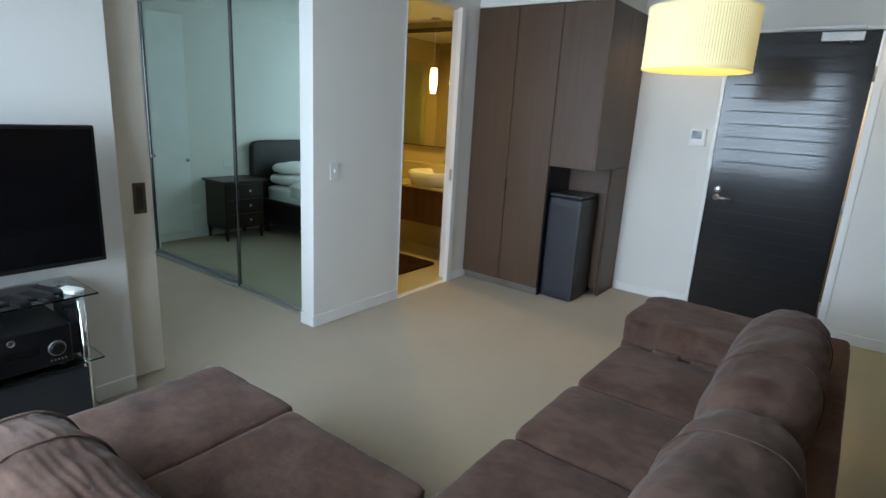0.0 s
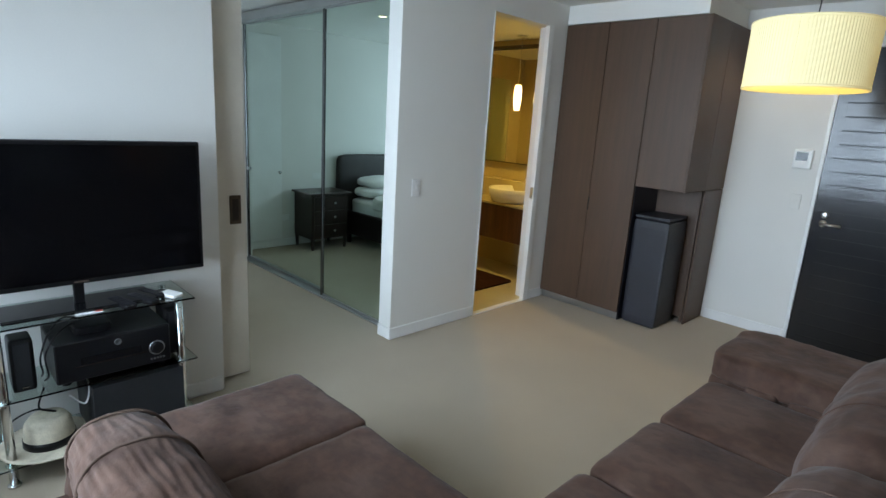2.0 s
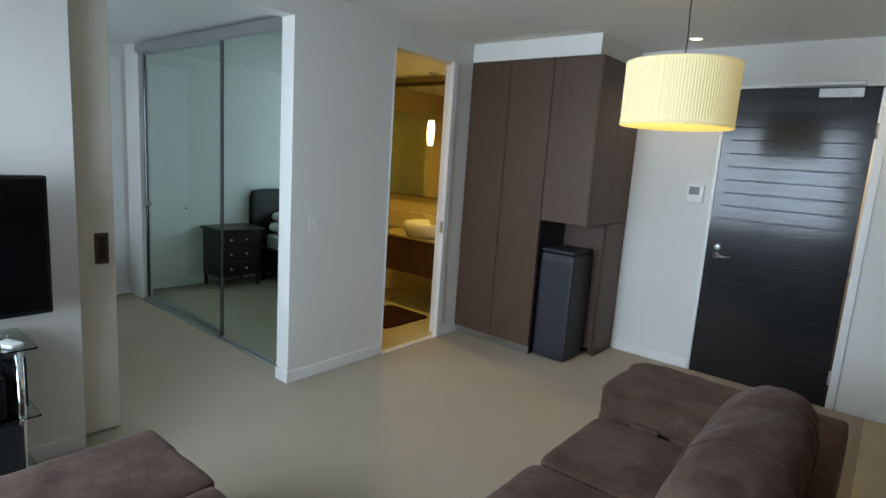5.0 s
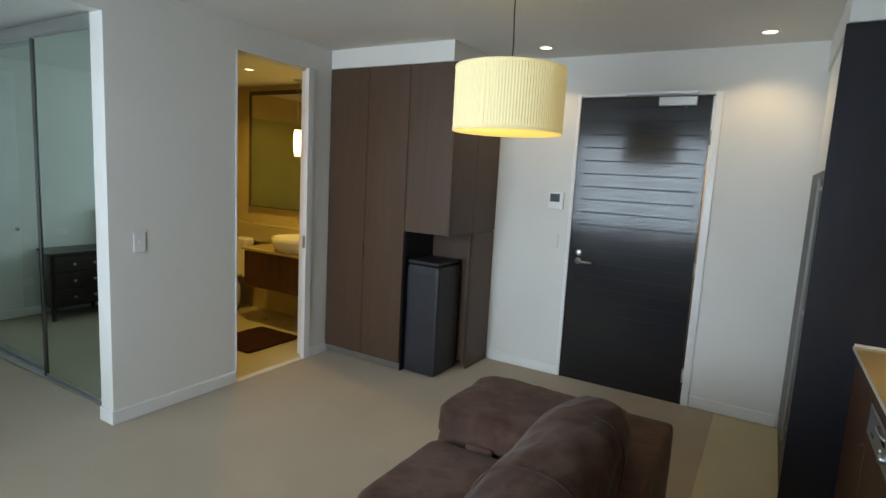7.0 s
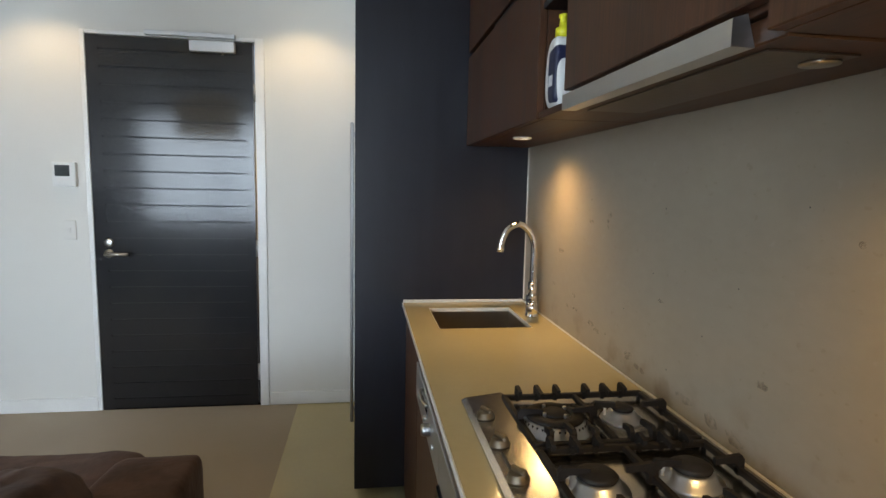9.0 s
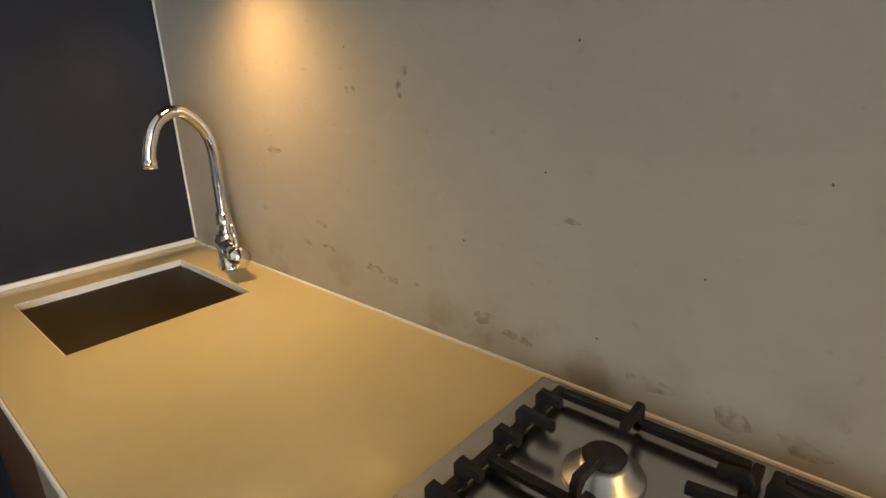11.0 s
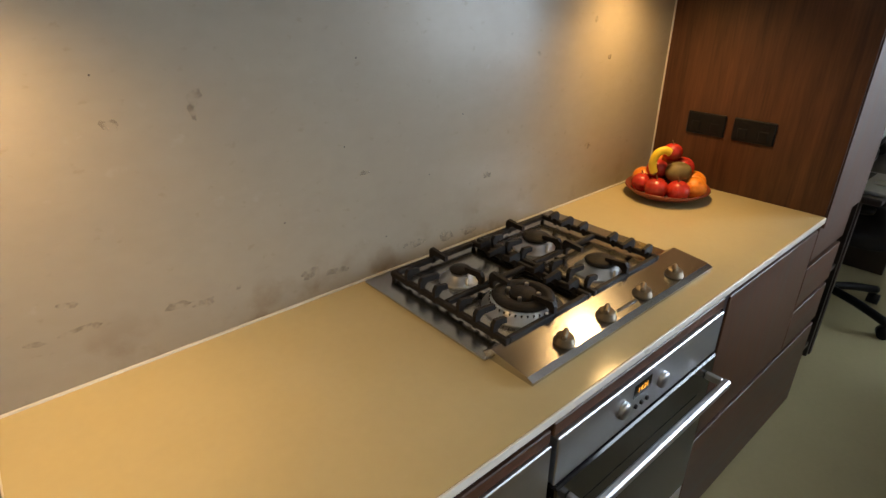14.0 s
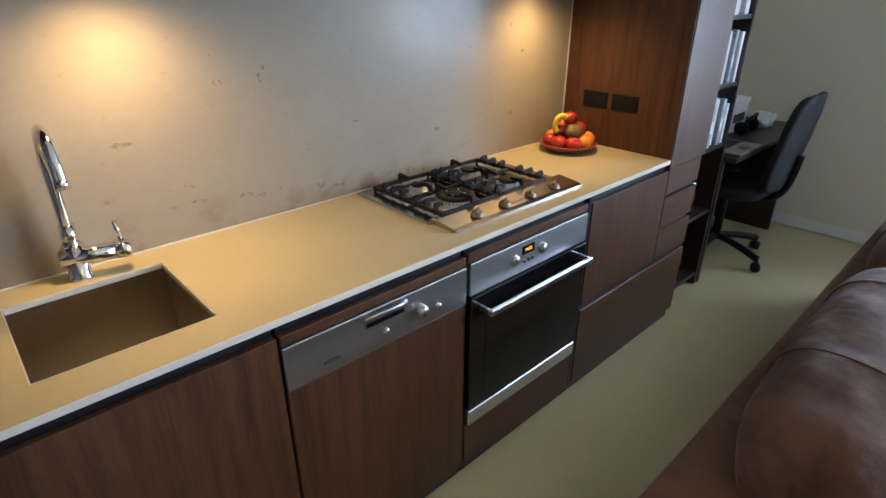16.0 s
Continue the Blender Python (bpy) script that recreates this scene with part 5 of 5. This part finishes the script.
# wall cabinets, niche and hood
UX, UZ, UT = 1.945, 1.575, 2.342
uc = thing("wall_cabinet", (2.05, 4.3, UZ), "dark veneer wall cabinet above the sink", "wall cabinet", "kitchen wall cabinets")
part("carcass", cube(UX + 0.021, 2.219, 3.845, 4.808, UZ, UT, 0.001), KWOODH, uc)
part("door", cube(UX, UX + 0.02, 3.847, 4.808, UZ, 1.935, 0.002), KWOOD, uc)
part("door", cube(UX, UX + 0.02, 3.847, 4.808, 1.955, UT, 0.002), KWOOD, uc)
part("grip_rail", cube(UX + 0.008, UX + 0.0205, 3.847, 4.38, 1.936, 1.954, 0.001), BLACK, uc)
ni = thing("open_niche", (2.05, 3.77, UZ), "narrow open shelf niche between wall cabinets", "shelf")
part("base", cube(UX + 0.005, 2.219, 3.66, 3.843, UZ, UZ + 0.016, 0.001), KWOODH, ni)
part("back", cube(2.20, 2.219, 3.66, 3.843, UZ + 0.017, UT, 0.001), DARKPAN, ni)
part("shelf", cube(UX + 0.008, 2.199, 3.66, 3.843, 1.84, 1.856, 0.001), DARKPAN, ni)
ub = thing("wall_cabinet", (2.05, 3.37, UZ), "dark veneer wall cabinet holding the hood", "wall cabinet", "kitchen wall cabinets")
part("carcass", cube(UX + 0.021, 2.219, 3.045, 3.656, UZ + 0.03, UT, 0.001), KWOODH, ub)
part("door", cube(UX, UX + 0.02, 3.047, 3.656, UZ + 0.038, UT, 0.002), KWOOD, ub)
hd = thing("range_hood", (2.05, 3.37, UZ), "slim pull-out range hood with a steel front", "range hood")
part("underside", cube(UX + 0.03, 2.219, 3.047, 3.654, UZ - 0.002, UZ + 0.028, 0.002), KWOODH, hd)
part("filter", cube(UX + 0.05, 2.12, 3.10, 3.64, UZ - 0.005, UZ - 0.0025, 0), ASH, hd, "bronze-tinted filter plate")
v = bmesh.new()
sec = [(UX - 0.003, UZ - 0.004), (UX - 0.003, UZ + 0.028), (UX + 0.016, UZ + 0.034), (UX + 0.028, UZ - 0.004)]
ends = [[v.verts.new((x, y, z)) for x, z in sec] for y in (3.095, 3.655)]
v.faces.new(ends[0])
v.faces.new(ends[1][::-1])
for i in range(4):
    v.faces.new((ends[0][i], ends[1][i], ends[1][(i + 1) % 4], ends[0][(i + 1) % 4]))
bmesh.ops.recalc_face_normals(v, faces=v.faces)
part("visor", v, PANELST, hd, "brushed steel visor")
part("lamp_cover", lathe([(0.024, 0), (0.024, -0.003), (0, -0.004)], (2.10, 3.14, UZ - 0.005), 20), STEELD, hd, smooth=True)
ue = thing("wall_cabinet", (2.05, 2.78, UZ), "dark veneer wall cabinet beside the hood", "wall cabinet", "kitchen wall cabinets")
part("carcass", cube(UX + 0.021, 2.219, 2.551, 3.043, UZ, UT, 0.001), KWOODH, ue)
part("door", cube(UX, UX + 0.02, 2.551, 3.043, UZ, UT, 0.002), KWOOD, ue)
for y in (4.345, 2.87):
    downlight(2.055, y, UZ, 0.032, "small lit spotlight under the wall cabinets")
dt = thing("washing_liquid_bottle", (2.0, 3.77, UZ + 0.016), "white and navy bottle with a yellow cap", "bottle")
BX, BY, BZ = 1.982, 3.785, UZ + 0.0165
part("bottle", pillow(BX - 0.028, BX + 0.028, BY - 0.045, BY + 0.045, BZ, BZ + 0.17, e=4, wrinkle=0, cuts=12, shape=lambda w, q: Vector((w.x, BY + (w.y - BY) * (1 - 0.35 * max(0, q.z)), w.z))), WHITEP, dt, smooth=True)
part("label", pillow(BX - 0.0295, BX + 0.0295, BY - 0.040, BY + 0.012, BZ + 0.01, BZ + 0.145, e=6, wrinkle=0, cuts=10), LABELB, dt, "navy label", True)
part("print", cube(BX - 0.0305, BX - 0.0300, BY - 0.030, BY - 0.004, BZ + 0.05, BZ + 0.075, 0), PAPER, dt)
part("cap", lathe([(0.018, 0), (0.018, 0.022), (0.010, 0.026), (0.008, 0.045), (0.011, 0.047), (0.011, 0.054), (0, 0.055)], (BX, BY - 0.005, BZ + 0.165), 20), YCAP, dt, smooth=True)
cb = thing("clear_bottle", (2.0, 3.77, 1.857), "clear plastic spray bottle half full of white liquid", "bottle")
part("bottle", lathe([(0.03, 0), (0.032, 0.01), (0.032, 0.13), (0.014, 0.17), (0.012, 0.20), (0, 0.20)], (BX, BY, 1.8565), 24), PET, cb, smooth=True)
part("liquid", lathe([(0.028, 0.003), (0.028, 0.11), (0, 0.11)], (BX, BY, 1.8565), 24), WHITEP, cb, smooth=True)
part("nozzle", cube(BX - 0.035, BX + 0.012, BY - 0.010, BY + 0.010, 2.057, 2.085, 0.004), WHITEP, cb)

# fruit bowl
bw = thing("fruit_bowl", (2.055, 2.69, 0.9), "shallow dark red bowl on the worktop", "bowl")
part("dish", lathe([(0.0, 0.004), (0.06, 0.004), (0.100, 0.022), (0.119, 0.034), (0.122, 0.030), (0.095, 0.010), (0.05, 0.0), (0.0, 0.0)], (2.065, 2.715, 0.9005), 40), BOWLM, bw, smooth=True)


def fruit(name, x, y, z, r, material, label, sx=1.0, sz=0.92, turn=0, stalk=True):
    t = thing(name, (x, y, z - r), label, name, "fruit in the bowl")
    bm = bmesh.new()
    bmesh.ops.create_uvsphere(bm, u_segments=24, v_segments=16, radius=r)
    for v in bm.verts:
        k = (v.co.xy.length / r)
        v.co.z *= sz
        if name == "apple":
            v.co.z -= math.copysign(0.16 * r * max(0, 1 - k / 0.5) ** 2, v.co.z)
        v.co.x *= sx
    bmesh.ops.transform(bm, matrix=Matrix.Translation((x, y, z)) @ Matrix.Rotation(radians(turn), 4, "Z"), verts=bm.verts)
    part("flesh", bm, material, t, smooth=True)
    if stalk:
        part("stalk", tube([(x, y, z + r * sz * 0.80), (x + 0.002, y, z + r * sz * 1.0), (x + 0.005, y + 0.002, z + r * sz * 1.28)], 0.0015, 6), KIWI, t, smooth=True)


FX, FY = 2.065, 2.715
for i, (nm, mt, lb, r) in enumerate((("apple", RED, "shiny red apple in the bowl", 0.034), ("apple", RED, "round red apple in the bowl", 0.033), ("orange", ORANGE, "bright orange in the bowl", 0.036), ("orange", ORANGE, "ripe orange in the bowl", 0.036),
                                     ("apple", RED, "dark red apple in the bowl", 0.033), ("pear", KIWI, "brown-green pear in the bowl", 0.034), ("peach", ORANGE, "orange peach in the bowl", 0.033), ("apple", RED, "small red apple in the bowl", 0.031))):
    a = radians(95 + 45 * i)
    fruit(nm, FX + 0.078 * math.cos(a), FY + 0.078 * math.sin(a), 0.9425, r, mt, lb, stalk=nm == "apple")
for i, (nm, mt, lb, r) in enumerate((("kiwi_fruit", KIWI, "brown oval kiwi fruit on top", 0.032), ("apple", RED, "red apple on the pile", 0.032), ("peach", ORANGE, "orange peach on the pile", 0.032), ("apple", RED, "glossy apple on the pile", 0.031))):
    a = radians(150 + 90 * i)
    fruit(nm, FX + 0.042 * math.cos(a), FY + 0.042 * math.sin(a), 0.987, r, mt, lb, sx=1.2 if nm == "kiwi_fruit" else 1.0, turn=60, stalk=False)
fruit("apple", FX + 0.004, FY - 0.006, 1.033, 0.029, RED, "red apple crowning the fruit pile")
bn2 = thing("banana", (FX, FY + 0.06, 0.96), "yellow banana curved over the fruit", "banana")
arc = [(0.024, 1.046), (0.040, 1.053), (0.057, 1.046), (0.067, 1.028), (0.068, 1.006), (0.061, 0.988)]
arc = [(FX + 0.7 * u - 0.034, FY + 0.7 * u + 0.034, z) for u, z in arc]
part("peel", tube(arc, 0.0115, 10), YELLOW, bn2, smooth=True)
part("tip", cyl(arc[-1], (arc[-1][0], arc[-1][1], arc[-1][2] - 0.008), 0.009, 0.004, 10), KIWI, bn2)

# ---- study corner ----
bk = thing("bookshelf", (1.94, 2.02, 0), "narrow dark bookshelf filled with white files", "bookshelf")
part("side", cube(1.765, 2.235, 2.18, 2.20, 0.002, 2.10, 0.002), ESPRESSO, bk)
part("side", cube(1.765, 2.235, 1.75, 1.77, 0.002, 2.10, 0.002), ESPRESSO, bk)
part("back_panel", cube(2.22, 2.235, 1.771, 2.179, 0.002, 2.10, 0.001), ESPRESSO, bk)
SHZ = (0.06, 0.44, 0.80, 1.10, 1.40, 1.72, 2.08)
for z in SHZ:
    part("shelf_board", cube(1.77, 2.219, 1.771, 2.179, z, z + 0.02, 0.002), ESPRESSO, bk)
rnd = random.Random(4)
for z in SHZ[2:6]:
    y = 1.778
    while y < 2.15:
        w = rnd.uniform(0.022, 0.04)
        hh = rnd.uniform(0.19, 0.235)
        fb = thing("file_binder", (1.85, y, z + 0.02), "upright %s file on the bookshelf" % "pale", "file", "files on the bookshelf")
        x0 = 1.768 + rnd.uniform(0, 0.03)
        part("cover", cube(x0, x0 + 0.24, y, min(y + w, 2.178) - 0.002, z + 0.0205, z + 0.02 + hh, 0.002), rnd.choice((PAPER, PAPER, BLUEB)), fb)
        part("spine_label", cube(x0 - 0.0012, x0 - 0.0004, y + 0.006, min(y + w, 2.178) - 0.008, z + 0.09, z + 0.15, 0), LINEN, fb)
        y += w + 0.003
for z in (0.10, 0.475):
    gl = thing("glass_jar", (1.76, 2.03, z), "shiny glass jar on a low shelf", "jar", "jars on the bookshelf")
    part("jar", lathe([(0.045, 0), (0.05, 0.01), (0.05, 0.13), (0.04, 0.15), (0.04, 0.165), (0.036, 0.165), (0.036, 0.15), (0.046, 0.13), (0.046, 0.012), (0, 0.010)], (1.83, 1.97, z - 0.014), 24), GREEN_GLASS, gl, smooth=True)
    part("lid", cyl((1.83, 1.97, z + 0.151), (1.83, 1.97, z + 0.172), 0.043), STEEL, gl, smooth=True)
dk = thing("desk", (1.95, 1.2, 0), "dark desk with a solid end panel against the wall", "desk")
part("top", cube(1.70, 2.235, 0.60, 1.745, 0.715, 0.742, 0.004), ESPRESSO, dk)
part("end_panel", cube(1.76, 2.23, 0.60, 0.63, 0.002, 0.714, 0.003), ESPRESSO, dk)
part("end_panel", cube(1.76, 2.23, 1.715, 1.744, 0.002, 0.714, 0.003), ESPRESSO, dk)
part("modesty_panel", cube(2.15, 2.17, 0.631, 1.714, 0.20, 0.714, 0.002), ESPRESSO, dk)
lp = thing("laptop", (1.80, 1.52, 0.742), "open silver laptop on the desk", "laptop")
part("base", cube(1.70, 1.92, 1.40, 1.70, 0.7425, 0.757, 0.003), ALU, lp)
part("keyboard", cube(1.80, 1.90, 1.42, 1.68, 0.7572, 0.7582, 0), CHAR, lp)
part("trackpad", cube(1.72, 1.77, 1.51, 1.59, 0.7572, 0.7578, 0), STEEL, lp)
scn = part("screen", cube(1.926, 1.934, 1.40, 1.70, 0.758, 0.96, 0.003), ALU, lp)
part("display", cube(1.9245, 1.9255, 1.41, 1.69, 0.77, 0.95, 0), BLACKG, scn)
bx = thing("shoe_box", (2.0, 1.14, 0.742), "white carton with dark shapes printed on it", "box")
part("carton", cube(1.95, 2.15, 1.00, 1.26, 0.7425, 0.90, 0.003), PAPER, bx)
part("print", cube(1.948, 1.9495, 1.03, 1.20, 0.80, 0.85, 0), INK, bx)
part("lid", cube(1.945, 2.155, 0.995, 1.265, 0.901, 0.935, 0.004), PAPER, bx)
hp = thing("headphones", (1.88, 1.10, 0.742), "dark headphones lying on the desk", "headphones")
part("band", tube([(1.90, 1.02, 0.775), (1.88, 1.03, 0.83), (1.86, 1.10, 0.86), (1.87, 1.17, 0.83), (1.90, 1.18, 0.775)], 0.008, 8), BLACK, hp, smooth=True)
for y in (1.02, 1.18):
    part("ear_cup", pillow(1.86, 1.94, y - 0.022, y + 0.022, 0.743, 0.815, e=3, wrinkle=0, cuts=8), BLACK, hp, smooth=True)
pb = thing("plastic_bag", (1.86, 0.86, 0.742), "crumpled clear and white bag on the desk", "bag")
part("film", pillow(1.84, 1.95, 0.80, 0.94, 0.743, 0.81, e=2.4, wrinkle=0.045, grain=18, cuts=18), PAPER, pb, smooth=True)
CX, CY = 1.88, 1.26
ch = thing("office_chair", (CX, CY, 0), "black mesh swivel office chair on castors", "office chair")
part("seat", pillow(CX - 0.24, CX + 0.25, CY - 0.25, CY + 0.25, 0.43, 0.52, e=4, wrinkle=0.006, cuts=14), BLACKM, ch, smooth=True)
part("backrest", pillow(CX - 0.30, CX - 0.25, CY - 0.23, CY + 0.23, 0.50, 1.03, e=6, wrinkle=0.004, cuts=18, shape=lambda w, q: Vector((w.x - 0.07 * (w.z - 0.5) / 0.5 - 0.03 * q.y * q.y * -1, w.y * 1.0 if q.z < 0.4 else CY + (w.y - CY) * (1 - 0.25 * (q.z - 0.4)), w.z))), BLACKM, ch, "tall black mesh backrest", True)
part("back_bracket", tube([(CX - 0.05, CY, 0.43), (CX - 0.22, CY, 0.42), (CX - 0.31, CY, 0.50), (CX - 0.345, CY, 0.70)], 0.018, 10), BLACK, ch, smooth=True)
part("gas_lift", cyl((CX, CY, 0.10), (CX, CY, 0.43), 0.026), BLACK, ch, smooth=True)
for s in (-1, 1):
    ar = part("armrest", pillow(CX - 0.14, CX + 0.10, CY + s * 0.29 - 0.035, CY + s * 0.29 + 0.035, 0.62, 0.65, e=5, wrinkle=0, cuts=8), BLACK, ch, smooth=True)
    part("arm_post", tube([(CX - 0.02, CY + s * 0.2, 0.44), (CX - 0.02, CY + s * 0.29, 0.47), (CX - 0.02, CY + s * 0.29, 0.62)], 0.016, 8), BLACK, ar, smooth=True)
for i in range(5):
    a = radians(72 * i + 20)
    ex, ey = CX + 0.30 * math.cos(a), CY + 0.30 * math.sin(a)
    lg = part("base_arm", tube([(CX, CY, 0.125), (CX + 0.15 * math.cos(a), CY + 0.15 * math.sin(a), 0.110), (ex, ey, 0.078)], 0.021, 8), BLACK, ch, smooth=True)
    s = Vector((-math.sin(a + 0.6), math.cos(a + 0.6), 0))
    cz = cyl(Vector((ex, ey, 0.027)) - s * 0.025, Vector((ex, ey, 0.027)) + s * 0.025, 0.027)
    cyl((ex, ey, 0.04), (ex, ey, 0.08), 0.008, bm=cz)
    part("castor", cz, BLACK, lg, smooth=True)
